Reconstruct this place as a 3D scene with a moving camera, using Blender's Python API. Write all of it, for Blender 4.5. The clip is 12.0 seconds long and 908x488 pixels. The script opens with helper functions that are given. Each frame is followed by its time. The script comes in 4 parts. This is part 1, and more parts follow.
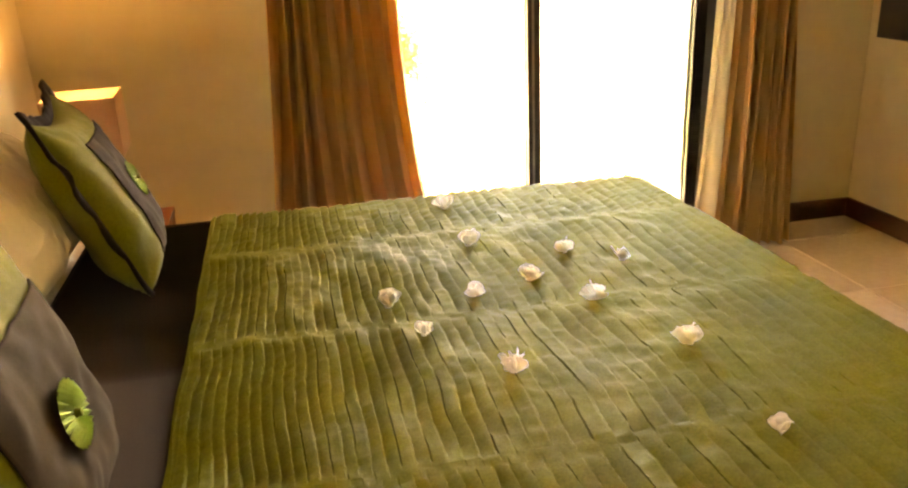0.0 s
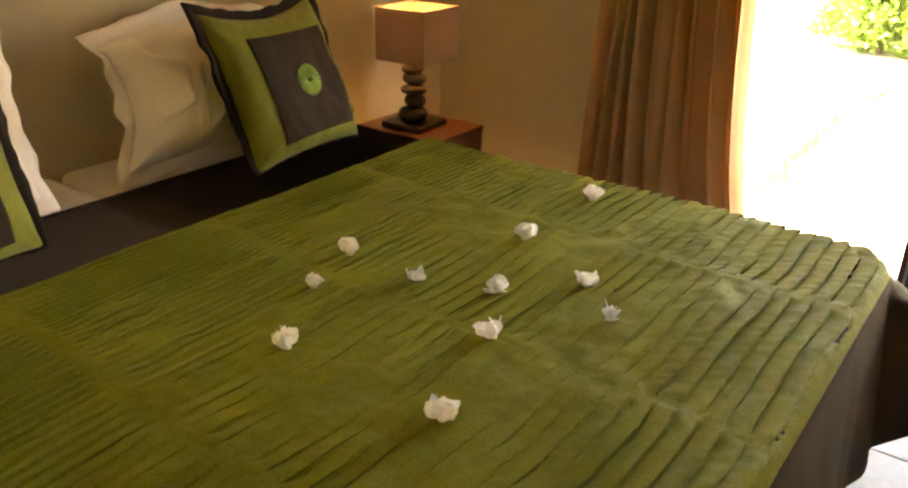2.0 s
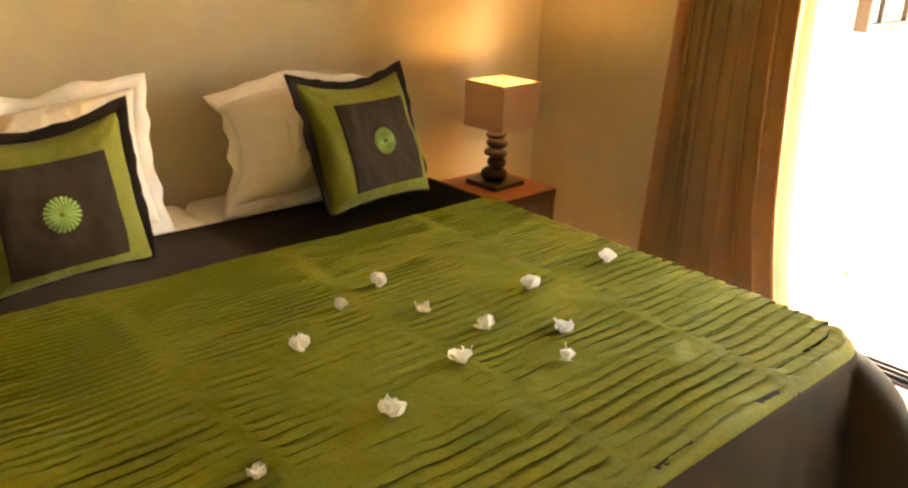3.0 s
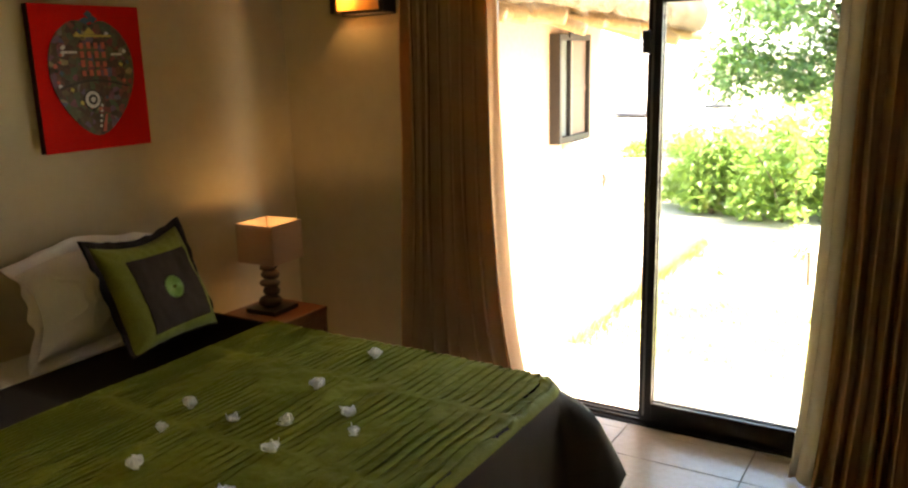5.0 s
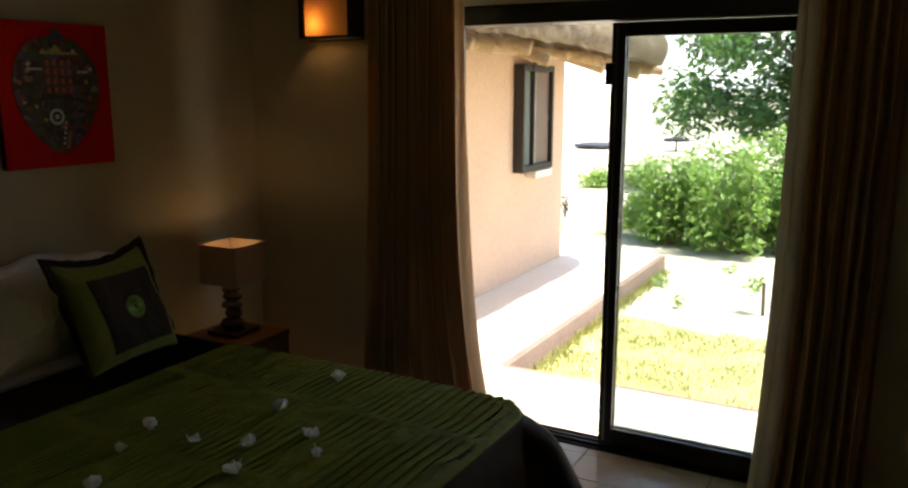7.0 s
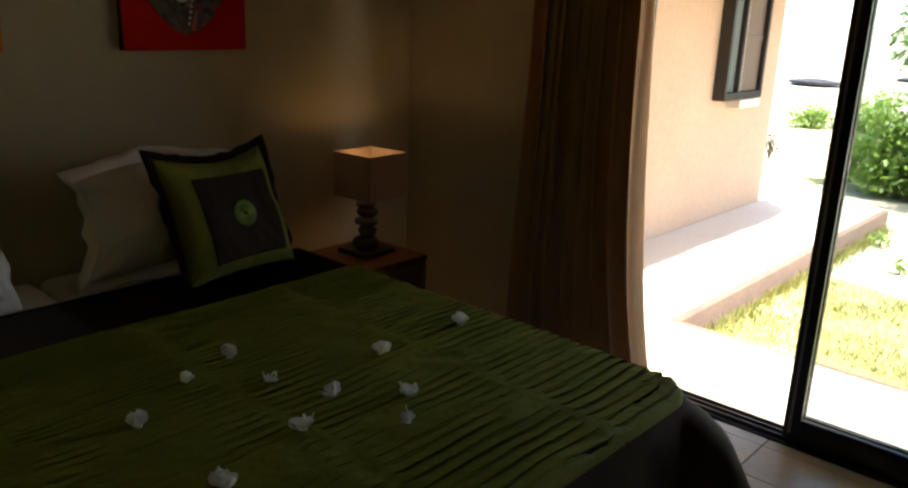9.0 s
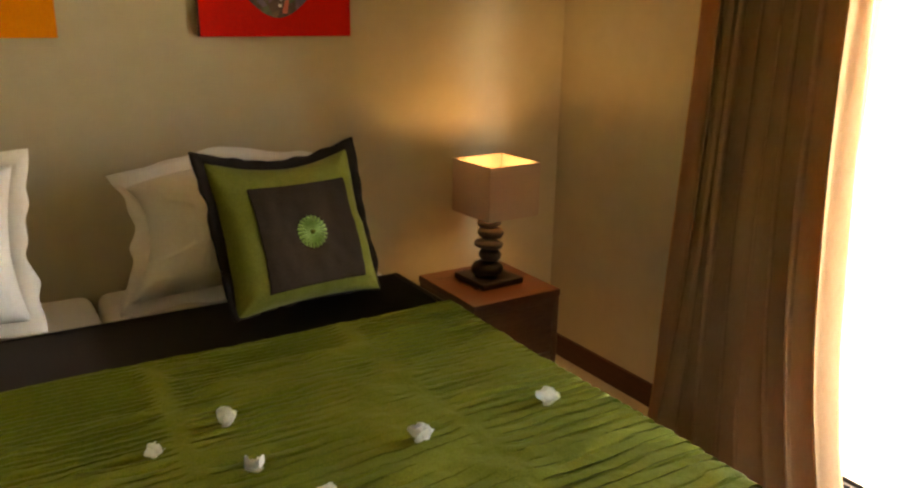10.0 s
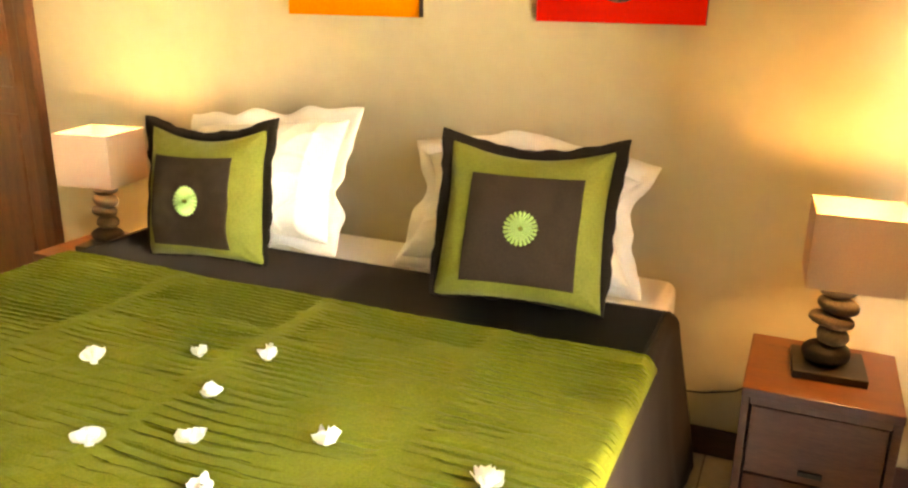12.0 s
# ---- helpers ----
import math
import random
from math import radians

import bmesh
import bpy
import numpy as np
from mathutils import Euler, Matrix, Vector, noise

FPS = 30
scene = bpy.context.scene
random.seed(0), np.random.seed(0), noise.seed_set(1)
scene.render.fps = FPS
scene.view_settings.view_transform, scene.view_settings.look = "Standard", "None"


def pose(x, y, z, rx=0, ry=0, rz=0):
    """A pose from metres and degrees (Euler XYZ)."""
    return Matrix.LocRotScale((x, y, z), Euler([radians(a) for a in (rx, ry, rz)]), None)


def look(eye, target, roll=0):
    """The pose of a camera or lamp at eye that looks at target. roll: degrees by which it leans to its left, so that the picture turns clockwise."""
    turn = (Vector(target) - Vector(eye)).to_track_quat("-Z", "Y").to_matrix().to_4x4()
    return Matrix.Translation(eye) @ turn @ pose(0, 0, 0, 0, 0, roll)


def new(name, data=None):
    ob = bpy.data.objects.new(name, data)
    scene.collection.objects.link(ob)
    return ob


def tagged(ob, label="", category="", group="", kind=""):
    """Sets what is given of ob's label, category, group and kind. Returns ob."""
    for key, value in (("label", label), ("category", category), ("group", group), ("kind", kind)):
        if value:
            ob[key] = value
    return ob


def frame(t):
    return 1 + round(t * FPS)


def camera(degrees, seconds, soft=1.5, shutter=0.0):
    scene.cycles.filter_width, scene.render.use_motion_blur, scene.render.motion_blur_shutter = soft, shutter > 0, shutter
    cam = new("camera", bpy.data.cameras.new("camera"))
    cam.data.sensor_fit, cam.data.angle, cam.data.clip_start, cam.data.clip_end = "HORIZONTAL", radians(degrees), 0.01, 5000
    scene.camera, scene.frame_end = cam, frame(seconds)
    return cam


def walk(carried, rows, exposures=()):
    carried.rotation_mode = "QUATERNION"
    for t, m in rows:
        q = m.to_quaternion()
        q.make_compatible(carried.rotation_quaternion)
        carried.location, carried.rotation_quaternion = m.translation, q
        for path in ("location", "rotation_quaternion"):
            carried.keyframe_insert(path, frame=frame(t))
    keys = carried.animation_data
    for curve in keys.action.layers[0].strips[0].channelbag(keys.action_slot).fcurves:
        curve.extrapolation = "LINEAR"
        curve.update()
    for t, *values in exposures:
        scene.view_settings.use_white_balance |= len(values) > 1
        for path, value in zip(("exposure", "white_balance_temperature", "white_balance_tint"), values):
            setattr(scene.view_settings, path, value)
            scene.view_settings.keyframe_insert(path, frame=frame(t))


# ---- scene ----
import itertools

cam = camera(58.5, 12.0, soft=2.3)
PATH = [
    (0, (-1.493, -0.942, 1.41), (0.344, -1.32, 0.714), -2.5),
    (0.5, (-1.375, -1.278, 1.438), (0.496, -1.344, 0.734), -0.9),
    (1, (-1.264, -1.716, 1.433), (0.58, -1.612, 0.666), 1.1),
    (1.5, (-1.148, -2.056, 1.442), (0.602, -1.538, 0.624), -0.8),
    (2, (-1.032, -2.328, 1.443), (0.435, -1.25, 0.614), 1.1),
    (2.5, (-0.997, -2.562, 1.504), (0.324, -1.277, 0.728), 3.0),
    (3, (-1.046, -2.833, 1.584), (0.194, -1.44, 0.864), 1.9),
    (3.5, (-1.177, -3.0, 1.677), (0.135, -1.597, 1.121), -0.2),
    (3.7, (-1.266, -3.07, 1.707), (0.143, -1.747, 1.192), -0.9),
    (5.5, (-1.529, -3.241, 1.772), (0.159, -2.259, 1.341), -1.1),
    (6, (-1.55, -3.246, 1.767), (0.171, -2.306, 1.374), -0.7),
    (6.5, (-1.556, -3.246, 1.763), (0.177, -2.322, 1.385), 0.1),
    (8.3, (-1.327, -3.131, 1.729), (0.253, -1.993, 1.27), 0.4),
    (8.5, (-1.227, -3.104, 1.705), (0.309, -1.92, 1.217), 1.0),
    (9, (-0.964, -3.005, 1.616), (0.465, -1.723, 1.057), 2.1),
    (9.5, (-0.653, -2.845, 1.574), (0.655, -1.463, 0.958), 2.0),
    (10, (-0.234, -2.741, 1.537), (0.781, -1.115, 0.968), 1.0),
    (10.5, (0.183, -2.648, 1.523), (0.756, -0.842, 0.882), 4.1),
    (11, (0.637, -2.609, 1.499), (0.824, -0.72, 0.869), 3.5),
    (11.5, (1.049, -2.594, 1.524), (0.634, -0.735, 0.912), 2.2),
    (12, (1.315, -2.608, 1.502), (0.56, -0.853, 0.91), 0.9),
]
walk(cam, [(t, look(eye, target, roll)) for t, eye, target, roll in PATH],
     exposures=[(0.0, 5.95, 13000, 22), (0.5, 5.6, 12000, 21), (1.0, 5.25, 10800, 20), (1.5, 5.05, 9600, 18), (2.5, 5.5, 10200, 20), (3.7, 5.8, 9800, 18), (5.3, 3.45, 7200, 12), (6.5, 2.2, 6500, 8),
                (8.5, 1.8, 6500, 8), (9.0, 2.1, 6600, 8), (9.5, 3.0, 6800, 9), (10.0, 4.75, 8200, 12), (10.5, 6.05, 9200, 13), (12.0, 6.45, 9300, 12)])

# ---- world, sun, lamps' settings ----
SUN_UP, SUN_AZ = 70.0, 78.0      # degrees above the horizon; direction it comes from, from +x towards -y
world = bpy.data.worlds.new("world")
scene.world = world
world.use_nodes = True
wn = world.node_tree
sky = wn.nodes.new("ShaderNodeTexSky")
sky.sky_type, sky.sun_disc = "NISHITA", False
sky.sun_elevation, sky.sun_rotation = radians(SUN_UP), radians(90 + SUN_AZ)
wn.links.new(sky.outputs[0], wn.nodes["Background"].inputs[0])
wn.nodes["Background"].inputs[1].default_value = 0.14
sun_data = bpy.data.lights.new("sun", "SUN")
sun_data.energy, sun_data.angle, sun_data.color = 4.0, radians(0.5), (1.0, 0.95, 0.88)
sun = new("sun", sun_data)
ce, se = math.cos(radians(SUN_UP)), math.sin(radians(SUN_UP))
ca, sa = math.cos(radians(SUN_AZ)), math.sin(radians(SUN_AZ))
sun.matrix_world = look((60 * ce * ca, -60 * ce * sa, 60 * se), (0, 0, 0))
LAMP_WATTS, SCONCE_WATTS = 0.080, 0.30
WARM = (1.0, 0.55, 0.22)


# ---- materials ----
def shader(name):
    m = bpy.data.materials.new(name)
    m.use_nodes = True
    nt = m.node_tree
    return m, nt, nt.nodes["Principled BSDF"]


def node(nt, kind, links=(), **values):
    n = nt.nodes.new(kind)
    for key, value in values.items():
        if key in n.inputs:
            n.inputs[key].default_value = value
    for key, source in links:
        nt.links.new(source, n.inputs[key])
    return n


def coords(nt, stretch=(1, 1, 1), mode="Object"):
    tc = nt.nodes.new("ShaderNodeTexCoord")
    mp = nt.nodes.new("ShaderNodeMapping")
    mp.inputs["Scale"].default_value = stretch
    nt.links.new(tc.outputs[mode], mp.inputs["Vector"])
    return mp.outputs[0]


def ramp(nt, source, stops):
    r = nt.nodes.new("ShaderNodeValToRGB")
    nt.links.new(source, r.inputs[0])
    e = r.color_ramp.elements
    while len(e) < len(stops):
        e.new(0.5)
    for el, (p, c) in zip(e, stops):
        el.position, el.color = p, (*c, 1)
    return r.outputs[0]


def surface(name, dark, light, coarse=3.0, fine=60.0, rough=0.6, bump=0.1, stretch=(1, 1, 1), metal=0.0, sheen=0.0,
            spec=0.5, mode="Object", rough_var=0.12, island=0.0, object_var=0.0, low=0.3, high=0.7, depth=0.002):
    """Two scales of noise between two base colours, with fine relief."""
    m, nt, bsdf = shader(name)
    v = coords(nt, stretch, mode)
    big = node(nt, "ShaderNodeTexNoise", [("Vector", v)], Scale=coarse, Detail=4.0, Roughness=0.6)
    small = node(nt, "ShaderNodeTexNoise", [("Vector", v)], Scale=fine, Detail=3.0, Roughness=0.6)
    mixed = node(nt, "ShaderNodeMath", [(0, big.outputs[0]), (1, small.outputs[0])])
    mixed.operation = "ADD"
    half = node(nt, "ShaderNodeMath", [(0, mixed.outputs[0])])
    half.operation = "MULTIPLY"
    half.inputs[1].default_value = 0.5
    fac = half.outputs[0]
    if island or object_var:
        src = nt.nodes.new("ShaderNodeNewGeometry").outputs["Random Per Island"] if island else nt.nodes.new("ShaderNodeObjectInfo").outputs["Random"]
        off = node(nt, "ShaderNodeMath", [(0, src)])
        off.operation = "MULTIPLY_ADD"
        off.inputs[1].default_value = island or object_var
        off.inputs[2].default_value = -(island or object_var) / 2
        add = node(nt, "ShaderNodeMath", [(0, fac), (1, off.outputs[0])])
        fac = add.outputs[0]
    nt.links.new(ramp(nt, fac, [(low, dark), (high, light)]), bsdf.inputs["Base Color"])
    rr = node(nt, "ShaderNodeMapRange", [("Value", big.outputs[0])])
    rr.inputs["To Min"].default_value, rr.inputs["To Max"].default_value = max(0.02, rough - rough_var), min(1, rough + rough_var)
    nt.links.new(rr.outputs[0], bsdf.inputs["Roughness"])
    bsdf.inputs["Metallic"].default_value = metal
    bsdf.inputs["Sheen Weight"].default_value = sheen
    bsdf.inputs["Sheen Roughness"].default_value = 0.4
    bsdf.inputs["Specular IOR Level"].default_value = spec
    if bump:
        b = node(nt, "ShaderNodeBump", [("Height", small.outputs[0])], Strength=bump, Distance=depth)
        nt.links.new(b.outputs[0], bsdf.inputs["Normal"])
    return m


def lets_light(m, colour, share):
    """Adds translucency to a cloth or a leaf."""
    nt = m.node_tree
    out, bsdf = nt.nodes["Material Output"], nt.nodes["Principled BSDF"]
    tr = node(nt, "ShaderNodeBsdfTranslucent", Color=(*colour, 1))
    mix = node(nt, "ShaderNodeMixShader", [(1, bsdf.outputs[0]), (2, tr.outputs[0])])
    mix.inputs[0].default_value = share
    nt.links.new(mix.outputs[0], out.inputs["Surface"])
    return m


def weave(m, scale, strength, depth=0.0006):
    """Thread relief on a cloth."""
    nt = m.node_tree
    bsdf = nt.nodes["Principled BSDF"]
    v = coords(nt)
    w1 = node(nt, "ShaderNodeTexWave", [("Vector", v)], Scale=scale, Distortion=1.5, Detail=2.0)
    w1.bands_direction = "Z"
    w2 = node(nt, "ShaderNodeTexWave", [("Vector", v)], Scale=scale, Distortion=1.5, Detail=2.0)
    w2.bands_direction = "X"
    s = node(nt, "ShaderNodeMath", [(0, w1.outputs[1]), (1, w2.outputs[1])])
    s.operation = "ADD"
    old = bsdf.inputs["Normal"].links[0].from_socket if bsdf.inputs["Normal"].links else None
    b = node(nt, "ShaderNodeBump", [("Height", s.outputs[0])] + ([("Normal", old)] if old else []), Strength=strength, Distance=depth)
    nt.links.new(b.outputs[0], bsdf.inputs["Normal"])
    return m


def wood(name, dark, light, stretch, rough=0.35):
    m = surface(name, dark, light, coarse=2.2, fine=22.0, rough=rough, bump=0.12, stretch=stretch, object_var=0.15, depth=0.001)
    m.node_tree.nodes["Principled BSDF"].inputs["Coat Weight"].default_value = 0.12
    return m


PLASTER = surface("plaster", (0.54, 0.468, 0.305), (0.62, 0.548, 0.375), 1.3, 9.0, 0.85, 0.25, depth=0.004, rough_var=0.05)
# ceiling is out of view; pale tone picked to bounce light into the room
CEILING = surface("ceiling_boards", (0.42, 0.36, 0.27), (0.54, 0.47, 0.36), 2.0, 30.0, 0.7, 0.3, stretch=(1, 8, 1))
TILE = surface("floor_tile", (0.52, 0.45, 0.34), (0.66, 0.58, 0.46), 2.5, 26.0, 0.22, 0.05, object_var=0.12, rough_var=0.06, depth=0.001)
GROUT = surface("grout", (0.20, 0.16, 0.11), (0.34, 0.28, 0.20), 6, 80, 0.9, 0.3)
BASEWOOD = wood("skirting_wood", (0.045, 0.012, 0.007), (0.11, 0.035, 0.018), (1, 1, 8), 0.4)
STAND_TOP = wood("stand_wood", (0.085, 0.026, 0.010), (0.19, 0.068, 0.028), (2, 14, 14), 0.32)
STAND_FRONT = wood("stand_front_wood", (0.085, 0.030, 0.016), (0.19, 0.08, 0.042), (2, 14, 14), 0.38)
DOORWOOD = wood("door_wood", (0.08, 0.025, 0.010), (0.22, 0.08, 0.03), (12, 12, 1.2), 0.4)
BLACKWOOD = surface("black_wood", (0.012, 0.009, 0.007), (0.03, 0.022, 0.017), 5, 60, 0.4, 0.1)
STONE = surface("pebble", (0.035, 0.032, 0.026), (0.12, 0.11, 0.09), 9, 120, 0.55, 0.35, object_var=0.5, depth=0.001)
SPREAD = surface("pleated_satin", (0.118, 0.124, 0.008), (0.228, 0.230, 0.024), 3.0, 180, 0.66, 0.40, sheen=0.03, spec=0.12, depth=0.0008, low=0.32, high=0.66)
SPREAD.node_tree.nodes["Principled BSDF"].inputs["Sheen Tint"].default_value = (0.75, 0.85, 0.40, 1)
BROWN = surface("brown_cotton", (0.027, 0.018, 0.011), (0.043, 0.029, 0.018), 3, 160, 0.78, 0.25, sheen=0.0, spec=0.15, depth=0.0008)
BORDER = surface("dark_brown_piping", (0.012, 0.008, 0.005), (0.022, 0.015, 0.010), 3, 160, 0.75, 0.25, spec=0.15, depth=0.0008)
WHITE = weave(surface("white_cotton", (0.82, 0.79, 0.73), (0.90, 0.88, 0.83), 4, 90, 0.8, 0.3, sheen=0.1, depth=0.001), 400, 0.15)
GREEN = weave(surface("green_cotton", (0.135, 0.150, 0.018), (0.225, 0.240, 0.040), 5, 140, 0.70, 0.3, sheen=0.08, spec=0.25, depth=0.001), 500, 0.2)
LIME = surface("lime_ribbon", (0.24, 0.42, 0.09), (0.44, 0.64, 0.24), 20, 200, 0.45, 0.2)
CURTAIN = lets_light(weave(surface("curtain_cloth", (0.50, 0.33, 0.17), (0.62, 0.45, 0.26), 4, 120, 0.85, 0.3, sheen=0.02, spec=0.15, stretch=(1, 1, 0.35), depth=0.001), 420, 0.25), (0.78, 0.42, 0.14), 0.36)
LINING = lets_light(surface("curtain_lining", (0.60, 0.56, 0.46), (0.72, 0.68, 0.58), 4, 120, 0.8, 0.2), (0.8, 0.72, 0.55), 0.35)
SHADE = lets_light(weave(surface("shade_cloth", (0.50, 0.37, 0.27), (0.60, 0.46, 0.34), 6, 180, 0.8, 0.2), 500, 0.3), (0.60, 0.36, 0.22), 0.10)
FROST = lets_light(surface("frosted_shade", (0.75, 0.62, 0.42), (0.82, 0.70, 0.5), 4, 60, 0.5, 0.05), (0.9, 0.6, 0.3), 0.6)
ALU = surface("dark_aluminium", (0.018, 0.015, 0.013), (0.035, 0.03, 0.026), 8, 90, 0.38, 0.05, metal=0.4)
ALU_EDGE = surface("pale_aluminium", (0.16, 0.15, 0.13), (0.30, 0.28, 0.25), 8, 90, 0.4, 0.05, metal=0.6)
BLACK = surface("black_plastic", (0.010, 0.009, 0.012), (0.020, 0.018, 0.024), 8, 90, 0.35, 0.03)
PETAL = lets_light(surface("petal", (0.90, 0.88, 0.82), (0.95, 0.94, 0.90), 30, 200, 0.6, 0.2), (0.97, 0.96, 0.92), 0.45)
RED = surface("red_canvas", (0.56, 0.006, 0.004), (0.72, 0.015, 0.010), 4, 200, 0.75, 0.3, spec=0.15, depth=0.0008)
ORANGE = surface("orange_canvas", (0.80, 0.22, 0.006), (0.92, 0.32, 0.012), 4, 200, 0.75, 0.3, spec=0.15, depth=0.0008)
CANVAS_EDGE = surface("canvas_edge", (0.02, 0.008, 0.006), (0.06, 0.02, 0.015), 4, 100, 0.7, 0.2)
OUTWALL = surface("outside_plaster", (0.50, 0.33, 0.22), (0.60, 0.42, 0.29), 1.2, 20.0, 0.9, 0.3, depth=0.004)
CONCRETE = surface("terrace_concrete", (0.60, 0.52, 0.42), (0.72, 0.64, 0.53), 1.5, 30.0, 0.8, 0.2)
KERB = surface("kerb_concrete", (0.16, 0.10, 0.075), (0.27, 0.18, 0.14), 3, 40, 0.9, 0.4, depth=0.004)
SAND = surface("sandy_soil", (0.40, 0.34, 0.24), (0.56, 0.49, 0.37), 0.6, 14.0, 0.95, 0.5, depth=0.01)
LAWN = surface("yellow_lawn", (0.30, 0.29, 0.08), (0.52, 0.46, 0.22), 3.0, 30.0, 0.95, 0.6, depth=0.01)
BLADE = surface("grass_blade", (0.24, 0.27, 0.06), (0.50, 0.46, 0.20), 3, 9, 0.8, 0.0, island=0.3)
# leaf tones lightened to imitate glare and haze over the garden
LEAF = lets_light(surface("bush_leaf", (0.10, 0.19, 0.035), (0.32, 0.43, 0.12), 1.2, 6.0, 0.5, 0.0, island=0.4), (0.34, 0.50, 0.10), 0.42)
TREELEAF = lets_light(surface("tree_leaf", (0.05, 0.11, 0.03), (0.14, 0.24, 0.07), 0.8, 5.0, 0.5, 0.0, island=0.4), (0.12, 0.25, 0.04), 0.25)
BARK = surface("bark", (0.08, 0.055, 0.035), (0.2, 0.15, 0.1), 4, 30, 0.9, 0.6, stretch=(3, 3, 0.6), depth=0.01)
POLE = surface("roof_pole", (0.20, 0.12, 0.05), (0.38, 0.25, 0.12), 4, 30, 0.7, 0.3, depth=0.003)
THATCH = surface("thatch", (0.07, 0.05, 0.03), (0.34, 0.26, 0.16), 3, 50, 0.95, 0.8, stretch=(1, 1, 3), depth=0.02, island=0.3)
SHUTTER = surface("shutter_wood", (0.008, 0.006, 0.005), (0.022, 0.016, 0.012), 6, 50, 0.5, 0.2)
LOUVRE = surface("shutter_panel", (0.10, 0.065, 0.045), (0.18, 0.12, 0.085), 6, 50, 0.5, 0.2)


def glass_material(name, rough=0.0):
    m, nt, bsdf = shader(name)
    out = nt.nodes["Material Output"]
    gl = node(nt, "ShaderNodeBsdfGlossy", Roughness=rough)
    tr = nt.nodes.new("ShaderNodeBsdfTransparent")
    tr.inputs[0].default_value = (0.93, 0.95, 0.94, 1)
    fr = node(nt, "ShaderNodeFresnel", IOR=1.45)
    mix = node(nt, "ShaderNodeMixShader", [(0, fr.outputs[0]), (1, tr.outputs[0]), (2, gl.outputs[0])])
    nt.links.new(mix.outputs[0], out.inputs["Surface"])
    return m


GLASS = glass_material("door_glass")
m_, nt_, b_ = shader("grey_window_glass")
b_.inputs["Base Color"].default_value, b_.inputs["Roughness"].default_value = (0.16, 0.18, 0.17, 1), 0.12
GREYGLASS = m_
m_, nt_, b_ = shader("lit_bulb")
b_.inputs["Emission Color"].default_value, b_.inputs["Emission Strength"].default_value = (1.0, 0.62, 0.28, 1), 1.8
BULB = m_
m_, nt_, b_ = shader("painted_mosaic")
v_ = coords(nt_)
vo_ = node(nt_, "ShaderNodeTexVoronoi", [("Vector", v_)], Scale=38.0)
sep_ = nt_.nodes.new("ShaderNodeSeparateColor")
nt_.links.new(vo_.outputs["Color"], sep_.inputs[0])
nz_ = node(nt_, "ShaderNodeTexNoise", [("Vector", v_)], Scale=60.0, Detail=4.0)
col_ = ramp(nt_, sep_.outputs[0], [(0.0, (0.05, 0.03, 0.02)), (0.3, (0.10, 0.05, 0.03)), (0.5, (0.06, 0.10, 0.05)), (0.68, (0.12, 0.09, 0.04)), (0.82, (0.22, 0.05, 0.04)), (0.93, (0.10, 0.10, 0.16)), (1.0, (0.30, 0.24, 0.10))])
mul_ = node(nt_, "ShaderNodeMixRGB", [(1, col_), (2, nz_.outputs[0])])
mul_.blend_type = "OVERLAY"
mul_.inputs[0].default_value = 0.6
nt_.links.new(mul_.outputs[0], b_.inputs["Base Color"])
b_.inputs["Roughness"].default_value = 0.55
MOSAIC = m_
PAINT_WHITE = surface("white_paint", (0.50, 0.48, 0.42), (0.72, 0.70, 0.64), 20, 200, 0.6, 0.2)
PAINT_BLACK = surface("black_paint", (0.015, 0.012, 0.01), (0.05, 0.04, 0.03), 20, 200, 0.6, 0.2)
PAINT_YELLOW = surface("yellow_paint", (0.45, 0.34, 0.06), (0.62, 0.50, 0.12), 20, 200, 0.6, 0.2)
PAINT_BLUE = surface("blue_paint", (0.02, 0.06, 0.09), (0.06, 0.13, 0.16), 20, 200, 0.6, 0.2)
PAINT_ROSE = surface("rose_paint", (0.45, 0.08, 0.05), (0.6, 0.16, 0.10), 20, 200, 0.6, 0.2)


# ---- mesh helpers ----
def part(name, bm, material, parent=None, label="", smooth=False, mats=None):
    me = bpy.data.meshes.new(name)
    bm.normal_update()
    bm.to_mesh(me)
    bm.free()
    for m in mats or [material]:
        me.materials.append(m)
    if smooth:
        me.polygons.foreach_set("use_smooth", [True] * len(me.polygons))
    ob = new(name, me)
    if parent:
        ob.parent = parent
    if label:
        tagged(ob, label)
    return ob


def empty(name, place, label, category, group="", turn=0.0):
    ob = new(name)
    ob.matrix_world = pose(*place, 0, 0, turn)
    return tagged(ob, label, category, group)


def box(x0, x1, y0, y1, z0, z1, bevel=0.0, bm=None, segments=2):
    out = bm or bmesh.new()
    made = bmesh.ops.create_cube(out, size=1.0)["verts"]
    for v in made:
        v.co = Vector(((x0 + x1) / 2 + v.co.x * (x1 - x0), (y0 + y1) / 2 + v.co.y * (y1 - y0), (z0 + z1) / 2 + v.co.z * (z1 - z0)))
    if bevel:
        edges = list({e for v in made for e in v.link_edges})
        bmesh.ops.bevel(out, geom=edges, offset=bevel, segments=segments, profile=0.6, affect="EDGES")
    return out


